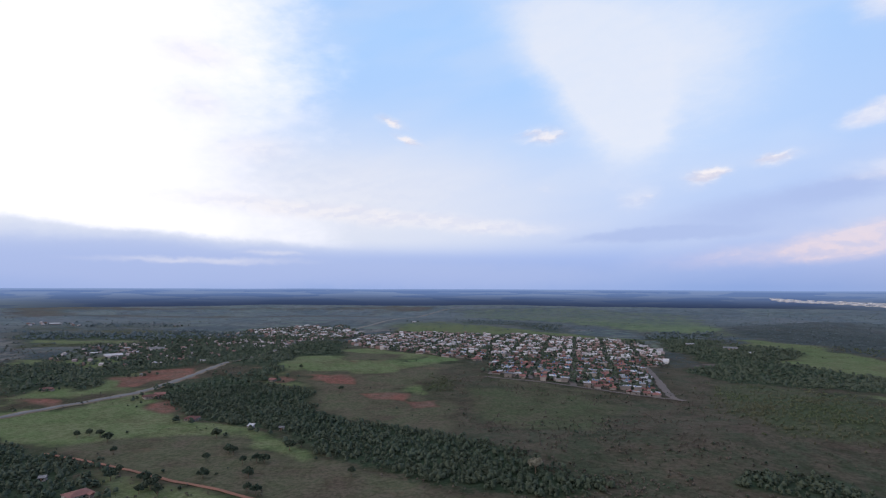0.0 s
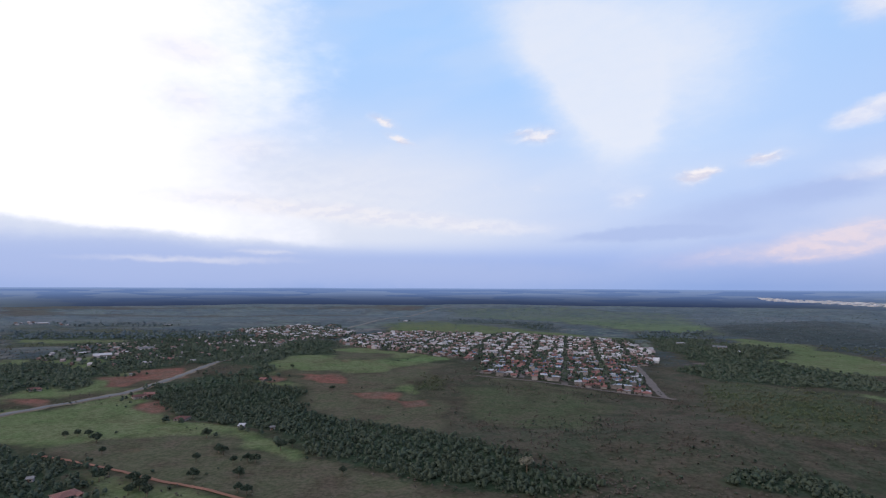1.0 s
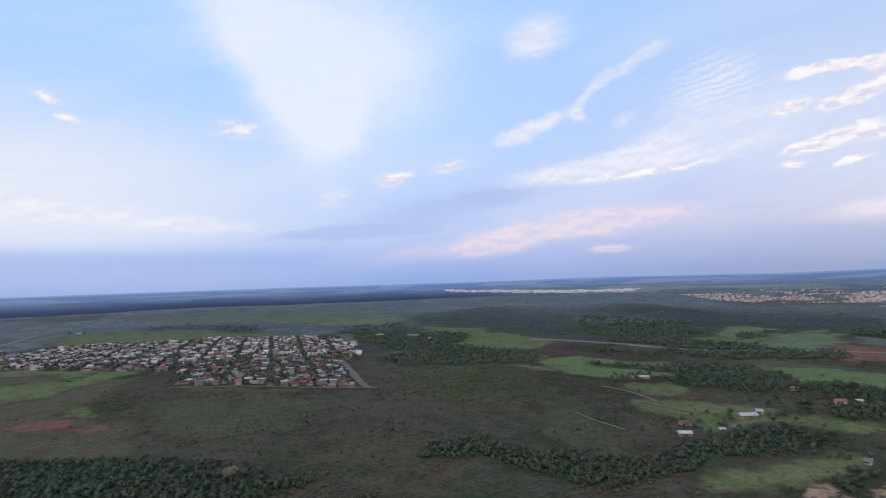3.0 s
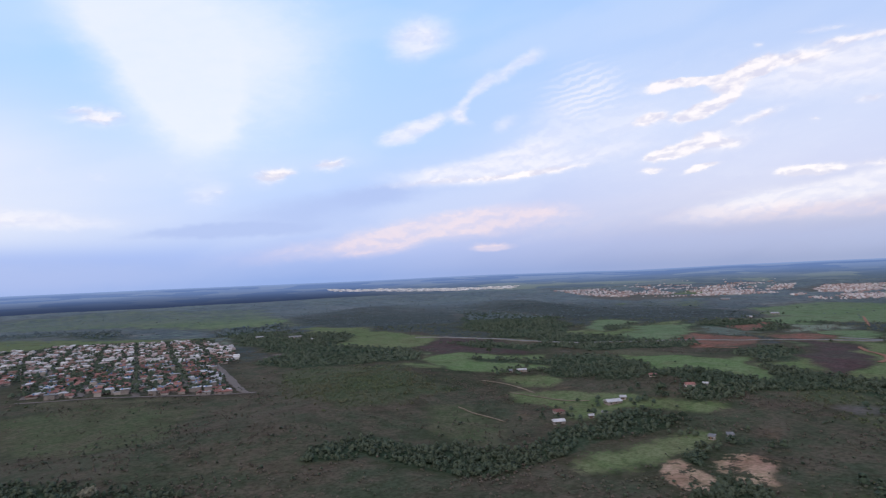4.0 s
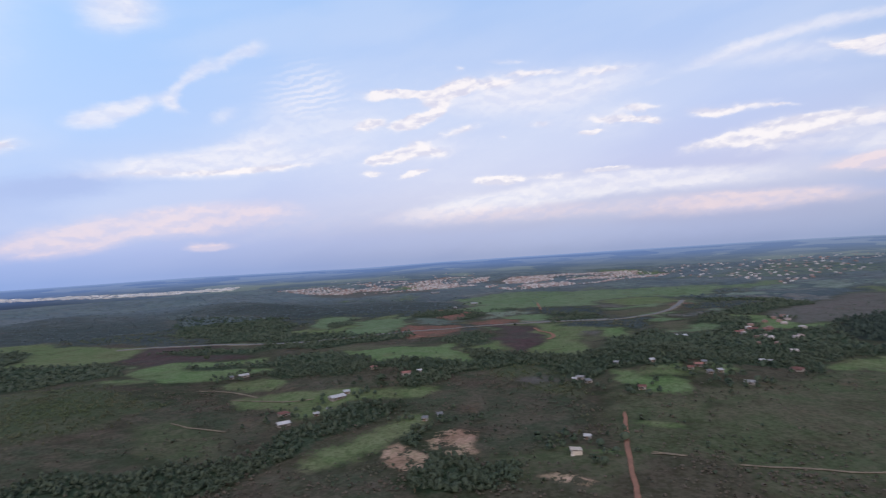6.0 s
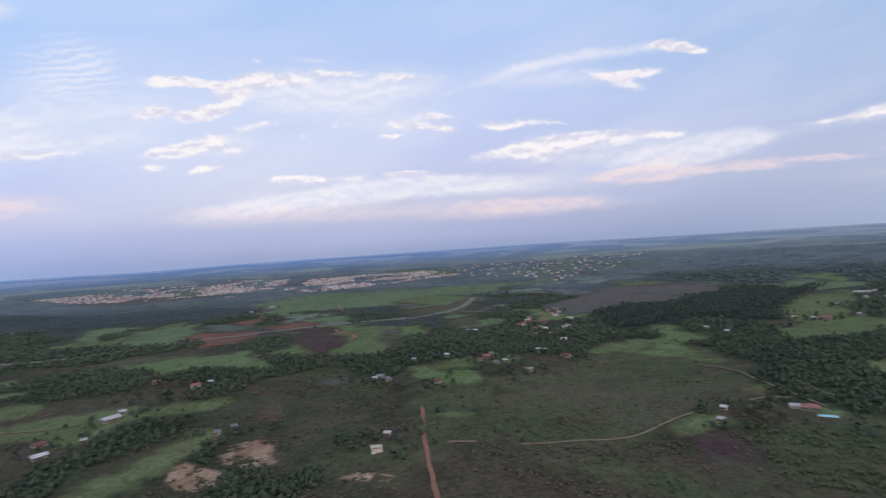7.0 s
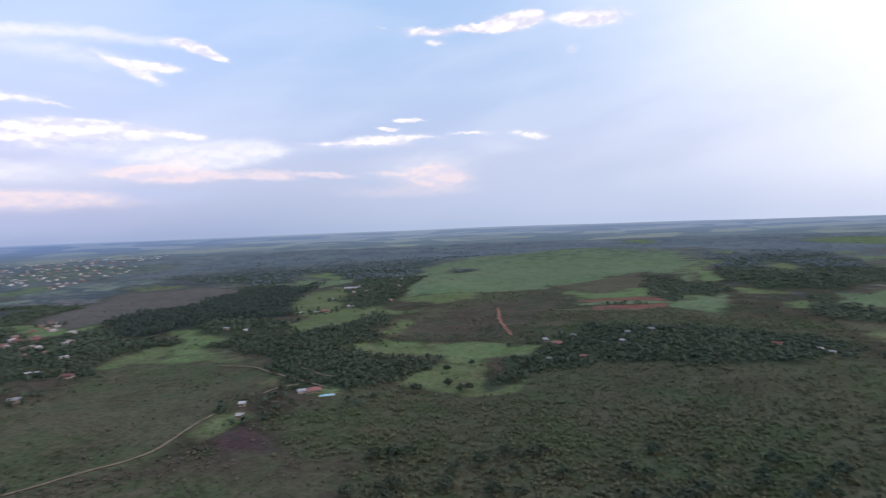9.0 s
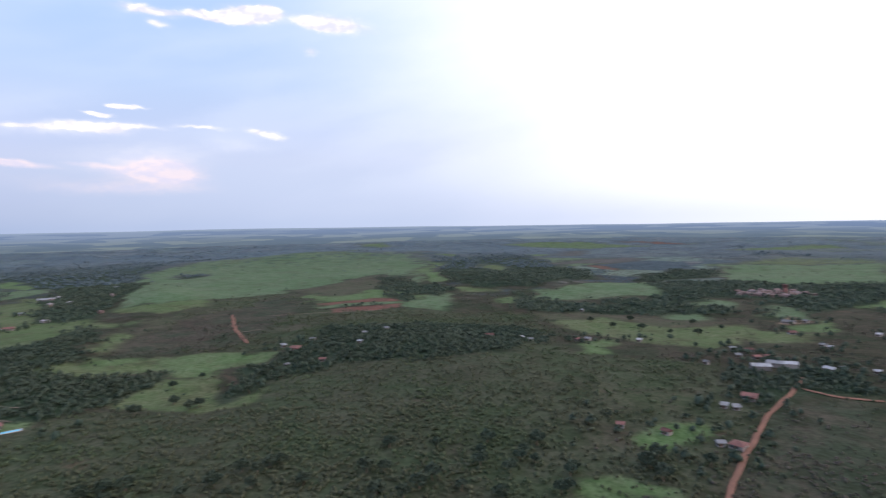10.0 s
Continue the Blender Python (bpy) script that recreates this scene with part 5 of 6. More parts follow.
track("pale sand", 5, (258, 734), (262, 709))
track("pale sand", 2.2, (587, -208), (545, -229), (500, -226), (453, -229), (417, -237))
track("pale sand", 2.2, (368, -20), (368, -37), (370, -56), (368, -76), (375, -95), (395, -113), (410, -130), (424, -148))
track("pale sand", 2.2, (376, 28), (377, 17), (375, 8))
track("pale sand", 2.2, (528, -633), (478, -666), (425, -699), (395, -726))
track("red earth", 4.0, (-74, -480), (-92, -468), (-121, -472))
track("red earth", 5, (1502, 370), (1310, 314))



# ---- houses ----
def part(name, bm, mat, parent, label=""):
    me = bpy.data.meshes.new(name)
    bm.normal_update()
    bm.to_mesh(me), bm.free()
    me.materials.append(mat)
    ob = new(name, me)
    ob.parent = parent
    return tagged(ob, label)


def block(bm, x, y, z, dx, dy, dz):
    """A box from its middle on the ground plan, its foot and its sizes."""
    m = Matrix.Translation((x, y, z + dz / 2)) @ Matrix.Diagonal((dx, dy, dz, 1))
    bmesh.ops.create_cube(bm, size=1, matrix=m)
    return bm


def roof_mesh(kind, w, d, eave, rise, over=0.6, thick=0.18):
    """A gable, hip or single-slope roof with thickness over a w by d plan."""
    bm = bmesh.new()
    a, b = w / 2 + over, d / 2 + over
    for low in (0.0, -thick):
        base = [(-a, -b, eave + low), (a, -b, eave + low), (a, b, eave + low), (-a, b, eave + low)]
        if kind == "slope":
            base = [(x, y, z + (rise if y > 0 else 0)) for x, y, z in base]
            faces = [base]
        else:
            inset = 0.0 if kind == "gable" else min(b, a * 0.8)
            r0, r1 = (-a + inset, 0, eave + rise + low), (a - inset, 0, eave + rise + low)
            faces = [[base[0], base[1], r1, r0], [base[2], base[3], r0, r1]]
            faces += [[base[1], base[2], r1], [base[3], base[0], r0]]
        for f in faces:
            vs = [bm.verts.new(c) for c in f]
            bm.faces.new(vs if low == 0.0 else vs[::-1])
    if kind == "slope":
        lowest = [(-a, -b, 0), (a, -b, 0), (a, b, rise), (-a, b, rise)]
        for (x0, y0, z0), (x1, y1, z1) in zip(lowest, lowest[1:] + lowest[:1]):
            bm.faces.new([bm.verts.new(c) for c in ((x0, y0, eave + z0 - thick), (x1, y1, eave + z1 - thick), (x1, y1, eave + z1), (x0, y0, eave + z0))])
    if kind == "gable":
        block(bm, 0, 0, eave + rise - 0.05, w + over * 2, 0.35, 0.16)
    return bm


def house_shell(name, kind, w, d, tall, rise, roof_mat, label, wing=0.0, tank=False, roof_label=""):
    """One house: walls sunk a little into the ground, roof, door, windows."""
    home = new(name)
    home.empty_display_size = 2
    bm = block(bmesh.new(), 0, 0, -1.5, w, d, tall + 1.5)
    if kind == "gable":
        for s in (-1, 1):
            vs = [bm.verts.new((s * (w / 2 - 0.01), y, z)) for y, z in ((-d / 2, tall), (d / 2, tall), (0, tall + rise * d / (d + 1.2)))]
            bm.faces.new(vs)
    if wing:
        block(bm, w / 2 - wing * 0.5, -d / 2 - wing * 0.45, -1.5, wing, wing * 0.9, tall + 1.3)
    part("wall", bm, PLASTER, home)
    part("roof", roof_mesh(kind, w, d, tall, rise), roof_mat, home, roof_label)
    if wing:
        bm = roof_mesh("gable", wing * 0.9, wing, tall - 0.2, rise * 0.6)
        bmesh.ops.transform(bm, matrix=Matrix.Translation((w / 2 - wing * 0.5, -d / 2 - wing * 0.45, 0)) @ Matrix.Rotation(math.pi / 2, 4, "Z"), verts=bm.verts)
        part("porch_roof", bm, roof_mat, home)
    for x in (-w * 0.3, w * 0.08):
        part("window", block(bmesh.new(), x, -d / 2, 1.0, 1.5, 0.12, 1.1), GLASS, home)
    part("window", block(bmesh.new(), -w / 2, 0, 1.0, 0.12, 1.5, 1.1), GLASS, home)
    part("door", block(bmesh.new(), -w * 0.1, -d / 2, 0.0, 0.95, 0.14, 2.1), WOOD, home)
    if tank:
        bm = bmesh.new()
        bmesh.ops.create_cone(bm, cap_ends=True, segments=10, radius1=0.75, radius2=0.9, depth=1.2, matrix=Matrix.Translation((w * 0.25, d * 0.2, tall + rise + 0.5)))
        block(bm, w * 0.25, d * 0.2, tall - 0.3, 1.1, 1.1, rise + 0.4)
        part("water_tank", bm, TANK, home)
    return tagged(home, label, "house")


rng = random.Random(4)
TOWN_TURN = -13.0
SHELLS = []
for kind, w, d, tall, rise, mat, words, wing, tank in (
        ("gable", 7.5, 9.0, 3.2, 1.7, TILE, "one-storey plastered house with a clay tile roof", 4.0, False),
        ("hip", 8.5, 9.5, 3.2, 1.9, TILE, "one-storey house with a hipped clay tile roof", 0.0, False),
        ("gable", 7.0, 11.0, 3.0, 1.5, TILE, "narrow terraced house with an orange tile roof", 0.0, True),
        ("slope", 7.5, 9.0, 3.4, 0.8, TIN, "flat pale house with a whitish sheet roof", 0.0, False),
        ("slope", 8.5, 10.5, 5.8, 0.6, TIN, "two-storey white house with a flat sheet roof", 3.5, True),
        ("hip", 8.0, 11.5, 3.3, 2.0, TILE, "long house with a weathered red tile roof", 4.5, False),
        ("gable", 8.5, 10.0, 3.1, 1.2, TIN, "low white house with a grey fibre-cement roof", 0.0, False),
        ("gable", 7.5, 10.0, 5.6, 1.6, TILE, "two-storey house with a terracotta tile roof", 0.0, True)):
    SHELLS.append((kind, w, d, tall, rise, mat, words, wing, tank))


def at_ground(x, y, turn, sink=0.3):
    return pose(x, y, float(height(x, y)) - sink, 0, 0, turn)


def in_patch(x, y, corners):
    return bool(inside(np.array([float(x)]), np.array([float(y)]), corners, 1.0)[0] > 0.5)


def town_lots(corners, corner, pitch=58.0, lot=9.6):
    """House rows side by side between parallel streets, back to back in depth."""
    c, s = math.cos(math.radians(TOWN_TURN)), math.sin(math.radians(TOWN_TURN))
    lots = []
    for row in range(-26, 70):
        v0 = row * 15.5 + (4.5 if row % 2 else 0.0)
        for k in range(-90, 52):
            u = k * lot + rng.uniform(-2.2, 2.2)
            if abs((u + pitch / 2) % pitch - pitch / 2) < (7.0 if abs(u) < 20 else 4.2) or rng.random() < 0.27:
                continue
            v = v0 + rng.uniform(-2.5, 2.5)
            x, y = corner[0] + u * c - v * s, corner[1] + u * s + v * c
            if in_patch(x, y, corners):
                lots.append((x, y, TOWN_TURN + (180 if row % 2 else 0) + rng.choice((0, 0, 90)) + rng.uniform(-6, 6)))
    return lots


MAIN_STREET = (169, 765)
lots = town_lots(TOWN, MAIN_STREET) + town_lots(TOWN_WEST, MAIN_STREET)
lots = [p for p in lots if rng.random() < 0.95]
lots.sort(key=lambda p: math.hypot(p[0], p[1]))
NEAR_LOTS, FAR_LOTS = lots[:290], lots[290:]
first = {}
for x, y, turn in NEAR_LOTS:
    k = rng.choices(range(8), (5, 5, 4, 5, 4, 4, 4, 3))[0]
    m = at_ground(x, y, turn)
    if k not in first:
        kind, w, d, tall, rise, mat, words, wing, tank = SHELLS[k]
        first[k] = tagged(house_shell("house", kind, w, d, tall, rise, mat, words, wing, tank), group="houses of the town")
        first[k].matrix_basis = m
    else:
        copy_thing(first[k], m)


def settlement(name, places, label, seed, size=(6.5, 11), tall=(3, 6), red=0.5, pale=False):
    """Many far houses as one mesh: walls with a ridge roof each."""
    g = np.random.RandomState(seed)
    n = len(places)
    if not n:
        return
    p = np.array([q[:2] for q in places], float)
    turn = np.radians(np.array([q[2] for q in places], float))
    w, d = g.uniform(size[0], size[1], n) / 2, g.uniform(size[0], size[1], n) / 2
    h, rise = g.uniform(tall[0], tall[1], n), g.uniform(0.3, 1.8, n)
    base = height(p[:, 0], p[:, 1])
    shape = ((-1, -1, 0), (1, -1, 0), (1, 1, 0), (-1, 1, 0), (-1, -1, 1), (1, -1, 1), (1, 1, 1), (-1, 1, 1), (-1, 0, 2), (1, 0, 2))
    co = np.zeros((n, 10, 3))
    for k, (a, b, c) in enumerate(shape):
        lx, ly = a * w, b * d
        co[:, k, 0] = p[:, 0] + lx * np.cos(turn) - ly * np.sin(turn)
        co[:, k, 1] = p[:, 1] + lx * np.sin(turn) + ly * np.cos(turn)
        co[:, k, 2] = base + (-1.5 if c == 0 else h if c == 1 else h + rise)
    tris = np.array(((0, 1, 5), (0, 5, 4), (1, 2, 6), (1, 6, 5), (2, 3, 7), (2, 7, 6), (3, 0, 4), (3, 4, 7), (4, 5, 9), (4, 9, 8), (6, 7, 8), (6, 8, 9), (5, 6, 9), (7, 4, 8)))
    kind = np.where(g.rand(n) < red, g.uniform(0.0, 0.4, n), g.uniform(0.42, 0.55 if red > 0.5 else 1.0, n)) if red > 0 else g.uniform(0.62, 0.78, n)
    if pale:
        kind = g.uniform(0.24, 0.66, n)
    return soup(name, co.reshape(-1, 3), (tris[None] + 10 * np.arange(n)[:, None, None]).reshape(-1, 3), np.repeat(kind, 10), FAR_ROOFS, label, "houses")


def soup(name, co, tris, tint, mat, label, category, smooth=False):
    """A large mesh of triangles with a number on each vertex."""
    me = bpy.data.meshes.new(name)
    me.vertices.add(len(co))
    me.vertices.foreach_set("co", co.astype(np.float32).ravel())
    me.loops.add(tris.size)
    me.loops.foreach_set("vertex_index", tris.astype(np.int32).ravel())
    me.polygons.add(len(tris))
    me.polygons.foreach_set("loop_start", np.arange(0, tris.size, 3, dtype=np.int32))
    me.update(calc_edges=True)
    me.polygons.foreach_set("use_smooth", np.full(len(tris), smooth))
    me.attributes.new("tint", "FLOAT", "POINT").data.foreach_set("value", tint.astype(np.float32))
    me.materials.append(mat)
    return tagged(new(name, me), label, category, kind="stuff")


settlement("town_houses", FAR_LOTS + town_lots(TOWN_NORTH, (-400, 1500), 60, 14), "far rows of tile and sheet roofed town houses", 3)


VILLAGE = ((-685, 1006), (-742, 1224), (-636, 1320), (-543, 1751), (-318, 1921), (-192, 1510), (-267, 1308), (-390, 1153), (-432, 955), (-523, 908))


def spread(corners, gap, seed, keep=1.0, broken=False):
    """Jittered places over a patch, with gaps in it where it is broken."""
    g = random.Random(seed)
    xs, ys = [c[0] for c in corners], [c[1] for c in corners]
    out, x = [], min(xs)
    while x < max(xs):
        y = min(ys)
        while y < max(ys):
            q = (x + g.uniform(-0.4, 0.4) * gap, y + g.uniform(-0.4, 0.4) * gap)
            built = float(step(0.36, 0.58, grain(np.array([q[0]]), np.array([q[1]]), 130, 83, 2))[0]) if broken else 1.0
            if g.random() < keep * built and in_patch(*q, corners):
                out.append((*q, g.choice((0, 90)) + g.uniform(0, 25)))
            y += gap
        x += gap
    return out


settlement("valley_houses", spread(((2265, 1829), (2640, 1530), (2850, 1145), (2790, 922), (2378, 812), (2150, 1026), (2105, 1428)), 12, 1, 0.7, True),
           "distant suburb of pale roofs in the valley", 11, (4, 8), (2.5, 4.0), 0.45, True)
settlement("hillside_houses", spread(((2226, 760), (2734, 795), (2873, 571), (2900, 272), (2702, 54), (2318, 291), (2040, 590)), 11, 2, 0.85, True),
           "distant suburb of pinkish tile roofs", 12, (4, 7), (2.5, 3.6), 0.62, True)
settlement("plateau_sheds", spread(((1923, 3429), (2173, 2749), (2485, 2255), (2362, 2144), (2053, 2597), (1832, 3199)), 34, 3, 0.9),
           "distant rows of long white sheds", 13, (18, 36), (5, 8), 0.0)
settlement("scattered_houses", spread(((2799, 1963), (3249, 1168), (2911, 1022), (2546, 1613)), 60, 4, 0.5)
           + spread(((2753, 392), (3085, -47), (3360, -506), (3173, -930), (2590, -634), (1849, -274), (2318, -122)), 34, 5, 0.30),
           "far scattered houses and sheds among fields", 14, (5, 11), (2.5, 3.6), 0.5, True)
settlement("village_houses", spread(((988, -47), (1172, -171), (774, -125), (746, -63)), 24, 6, 0.5) + spread(((814, -487), (1167, -748), (974, -752), (763, -564)), 34, 7, 0.35)
           + spread(((-401, 1257), (-359, 1373), (-296, 1450), (-335, 1192)), 22, 8, 0.6) + spread(((-534, 1365), (-504, 1449), (-457, 1278), (-490, 1239)), 24, 9, 0.6)
           + spread(VILLAGE, 21, 21, 0.42) + spread(((-1435, 2014), (-1148, 1891), (-1086, 1761), (-1242, 1745)), 36, 10, 0.6),
           "scattered village houses with tile and sheet roofs", 15, (5, 9), (2.5, 3.5), 0.6)
settlement("new_estate_houses", spread(((-68, -1039), (-72, -1081), (-133, -1103), (-182, -1059), (-132, -1027)), 9, 16, 0.8),
           "new estate of close red tile roofs beyond the woods", 16, (7, 9), (3, 5), 0.97)

# town streets
c, s = math.cos(math.radians(TOWN_TURN)), math.sin(math.radians(TOWN_TURN))
for k, (near, reach) in enumerate(((-10, 640), (-15, 560), (-35, 590))):
    u = (0, 58, 116)[k]
    pts = [(MAIN_STREET[0] + u * c - v * s, MAIN_STREET[1] + u * s + v * c) for v in np.linspace(near, reach, 9)]
    tagged(ribbon("road", pts, 9 if k == 0 else 7, STREET, 0.7), "dusty paved street between the town houses", "street", kind="structure")
for u, near, reach in ((-58, 25, 640), (-116, 40, 620), (-174, 190, 640)):
    pts = [(MAIN_STREET[0] + u * c - v * s, MAIN_STREET[1] + u * s + v * c) for v in np.linspace(near, reach, 9)]
    tagged(ribbon("road", pts, 7, STREET, 0.7), "dusty paved street between the town houses", "street", kind="structure")
tagged(ribbon("road", ((275, 670), (268, 688), (291, 793), (347, 1028), (400, 1260)), 8, STREET, 0.8), "grey street along the edge of the town", "street", kind="structure")
tagged(ribbon("road", ((58, 812), (140, 772), (200, 735), (270, 680)), 6, STREET, 0.8), "dusty street along the edge of the town", "street", kind="structure")

# farmhouses and sheds
FARM_WORDS = {"tile": "lone farmhouse with a red clay tile roof among trees", "tin": "small white farm building with a pale sheet roof",
              "barn": "long whitewashed farm shed with a pale metal roof"}
HOMES = []


def farmhouse(style, x, y, width):
    w = max(width * (0.52 if style == "tin" else 0.82), 4.0)
    d = w * rng.uniform(0.55, 0.75) if style == "barn" else min(w * rng.uniform(0.75, 1.05), 14)
    kind = {"tile": rng.choice(("hip", "gable")), "tin": rng.choice(("gable", "slope")), "barn": "gable"}[style]
    face = math.degrees(math.atan2(x, y))
    home = house_shell({"tile": "farmhouse", "tin": "outbuilding", "barn": "barn"}[style], kind, w, d, 2.8 if w < 14 else 3.6, 0.8 + w * 0.06, TILE if style == "tile" else TIN,
                       FARM_WORDS[style], 4.0 if style == "tile" and w > 9 else 0.0, False)
    home.matrix_basis = at_ground(x, y, -face + rng.uniform(-35, 35))
    HOMES.append((x, y, w))


farmhouse("tile", -346, 695, 17)
farmhouse("tile", -340, 707, 14)
farmhouse("tile", -251, 591, 15)
farmhouse("tin", -178, 548, 10)
farmhouse("tin", -147, 539, 5)
farmhouse("tile", -489, 726, 15)
farmhouse("tile", -227, 370, 17)
farmhouse("tin", -270, 401, 5)
farmhouse("tin", -423, 826, 9)
farmhouse("barn", -567, 1159, 34)
farmhouse("barn", -593, 1054, 34)
farmhouse("tin", -642, 1078, 20)
farmhouse("tin", -578, 1102, 17)
farmhouse("tin", -395, 965, 18)
farmhouse("tin", -447, 1027, 22)
farmhouse("tile", -458, 1007, 15)
farmhouse("tile", -227, 785, 11)
farmhouse("barn", 576, 1176, 31)
farmhouse("tin", 529, 1255, 29)
farmhouse("tin", 576, 1096, 14)
farmhouse("tin", -631, 1171, 18)
farmhouse("barn", -1229, 1849, 34)
farmhouse("tin", -839, 1847, 34)
farmhouse("tin", -100, 2006, 24)
farmhouse("tile", 423, 341, 10)
farmhouse("barn", 396, 320, 12)
farmhouse("barn", 470, 315, 17)
farmhouse("tin", 484, 313, 10)
farmhouse("tile", 573, 333, 8)
farmhouse("tile", 550, 281, 10)
farmhouse("tin", 564, 272, 7)
farmhouse("tin", 558, 526, 9)
farmhouse("barn", 572, 519, 14)
farmhouse("tin", 426, 203, 5)
farmhouse("tin", 438, 195, 5)
farmhouse("tin", 574, 103, 14)
farmhouse("tin", 558, 93, 9)
farmhouse("tin", 423, 306, 5)
farmhouse("tin", 436, 301, 5)
farmhouse("tin", 397, 69, 5)
farmhouse("barn", 2015, 885, 34)
farmhouse("tin", 1498, 544, 31)
farmhouse("tin", 1404, 564, 18)
farmhouse("tin", 569, 108, 8)
farmhouse("tile", 523, 42, 7)
farmhouse("tin", 580, -13, 9)
farmhouse("tin", 591, -22, 6)
farmhouse("tile", 604, -4, 8)
farmhouse("tile", 588, 3, 6)
farmhouse("tin", 619, -9, 6)
farmhouse("barn", 562, -43, 9)
farmhouse("tin", 694, -66, 8)
farmhouse("tile", 956, -82, 15)
farmhouse("tile", 950, -102, 17)
farmhouse("tile", 929, -62, 11)
farmhouse("tin", 1088, -142, 11)
farmhouse("tin", 883, 10, 12)
farmhouse("tin", 889, 22, 9)
farmhouse("tile", 654, -92, 13)
farmhouse("tin", 694, -74, 7)
farmhouse("tin", 778, -294, 11)
farmhouse("tin", 742, -305, 8)
farmhouse("tile", 795, -454, 14)
farmhouse("tin", 796, -441, 11)
farmhouse("tin", 427, -170, 5)
farmhouse("tin", 400, -157, 5)
farmhouse("barn", 1090, -691, 33)
farmhouse("tin", 921, -545, 13)
farmhouse("tin", 810, -423, 7)
farmhouse("tin", 611, 38, 5)
farmhouse("tin", 620, 74, 5)
farmhouse("tin", 393, -489, 9)
farmhouse("tile", 373, -482, 12)
farmhouse("tin", 372, -511, 9)
farmhouse("tin", 343, -430, 6)
farmhouse("tile", 316, -448, 7)
farmhouse("tin", 321, -533, 5)
farmhouse("tin", 306, -499, 5)
farmhouse("tin", 308, -558, 9)
farmhouse("tin", 1053, -805, 16)
farmhouse("tile", 192, -567, 9)
farmhouse("tin", 163, -584, 8)
farmhouse("tin", 151, -576, 5)
farmhouse("tin", 99, -612, 10)
farmhouse("tile", 107, -603, 6)
farmhouse("tile", -37, -442, 11)
farmhouse("tin", -20, -414, 5)
farmhouse("tin", -27, -413, 5)
farmhouse("tile", 13, -356, 6)
farmhouse("tile", 39, -357, 5)
farmhouse("tile", -24, -349, 9)
farmhouse("tin", -15, -348, 5)
farmhouse("tin", -12, -532, 7)
farmhouse("barn", -109, -808, 16)
farmhouse("tin", -129, -818, 10)
farmhouse("tin", -118, -657, 8)
farmhouse("tin", -122, -647, 6)
farmhouse("barn", -103, -547, 10)
farmhouse("tin", -114, -553, 7)
farmhouse("tin", -137, -555, 8)
farmhouse("tile", -50, -602, 8)
farmhouse("tile", -53, -570, 7)
farmhouse("tile", -62, -576, 6)
farmhouse("tin", -39, -572, 5)
farmhouse("tile", -102, -731, 9)
farmhouse("tin", -182, -735, 9)
farmhouse("tin", -36, -604, 5)
farmhouse("tin", 49, -624, 6)
farmhouse("tin", 141, -823, 7)


def ruin(x, y):
    """Roofless pale concrete house on a yard."""
    home = new("unfinished_house")
    bm = bmesh.new()
    for dx, dy, sx, sy, h in ((0, -3, 9, 0.3, 2.6), (0, 3, 9, 0.3, 3.0), (-4.5, 0, 0.3, 6, 2.8), (4.5, 0, 0.3, 6, 2.2), (1, 0, 0.3, 6, 2.0)):
        block(bm, dx, dy, -1.0, sx, sy, h + 1.0)
    part("wall", bm, CONCRETE, home)
    part("floor_slab", block(bmesh.new(), 0, 0, -0.8, 11, 8, 1.0), CONCRETE, home)
    part("roof", roof_mesh("slope", 5, 6.2, 2.8, 0.6), CONCRETE, home, "pale grey sheet roof over one half")
    for px in (-3, 2):
        part("window", block(bmesh.new(), px, -3.1, 0.9, 1.2, 0.3, 1.0), GLASS, home)
    home.matrix_basis = at_ground(x, y, 20)
    tagged(home, "pale half-roofed concrete house on a bare yard", "house")


ruin(369, 72)


def villa(x, y, turn):
    """Country house with white and tiled roofs, and its pool beside it."""
    home = new("country_house")
    part("wall", block(bmesh.new(), 0, 0, -1.5, 14, 9, 4.8), PLASTER, home)
    part("roof", roof_mesh("hip", 14, 9, 3.3, 2.2), TILE, home, "red clay tile roof")
    part("annex_wall", block(bmesh.new(), -11.5, 1.5, -1.5, 8, 6.5, 4.4), PLASTER, home)
    bm = roof_mesh("slope", 8, 6.5, 3.0, 0.5)
    bmesh.ops.translate(bm, vec=(-11.5, 1.5, 0), verts=bm.verts)
    part("annex_roof", bm, TIN, home, "white sheet roof")
    for px in (-5.2, -2.4, 2.4, 5.2):
        part("window", block(bmesh.new(), px, -4.5, 1.0, 1.8, 0.14, 1.2), GLASS, home)
    part("door", block(bmesh.new(), 0, -4.5, 0, 1.6, 0.16, 2.2), WOOD, home)
    home.matrix_basis = at_ground(x, y, turn) @ Matrix.Scale(0.8, 4)
    tagged(home, "country house with red tile and white roofs", "house")
    basin = new("swimming_pool")
    part("deck", block(bmesh.new(), 0, 0, -1.0, 15, 6.5, 1.5), CONCRETE, basin, "pale paved deck")
    part("pool_water", block(bmesh.new(), 0, 0, 0.1, 13, 4.6, 0.46), POOL_BLUE, basin, "clear light blue water")
    basin.matrix_basis = at_ground(*POOL_AT, turn) @ Matrix.Scale(0.8, 4)
    tagged(basin, "long light blue swimming pool beside the country house", "swimming pool")


POOL_AT = (401, -227)
villa(416, -224, -118)


def long_shed(x, y, w, d, turn, mat, words):
    home = house_shell("barn", "gable", w, d, 4.0, 1.6, mat, words)
    home.matrix_basis = at_ground(x, y, turn)


long_shed(-52, -531, 14, 9, 12, TIN, "bright white gabled shed beside the lane")
long_shed(-64, -545, 12, 8, -8, TIN, "long white shed with a pale metal roof")
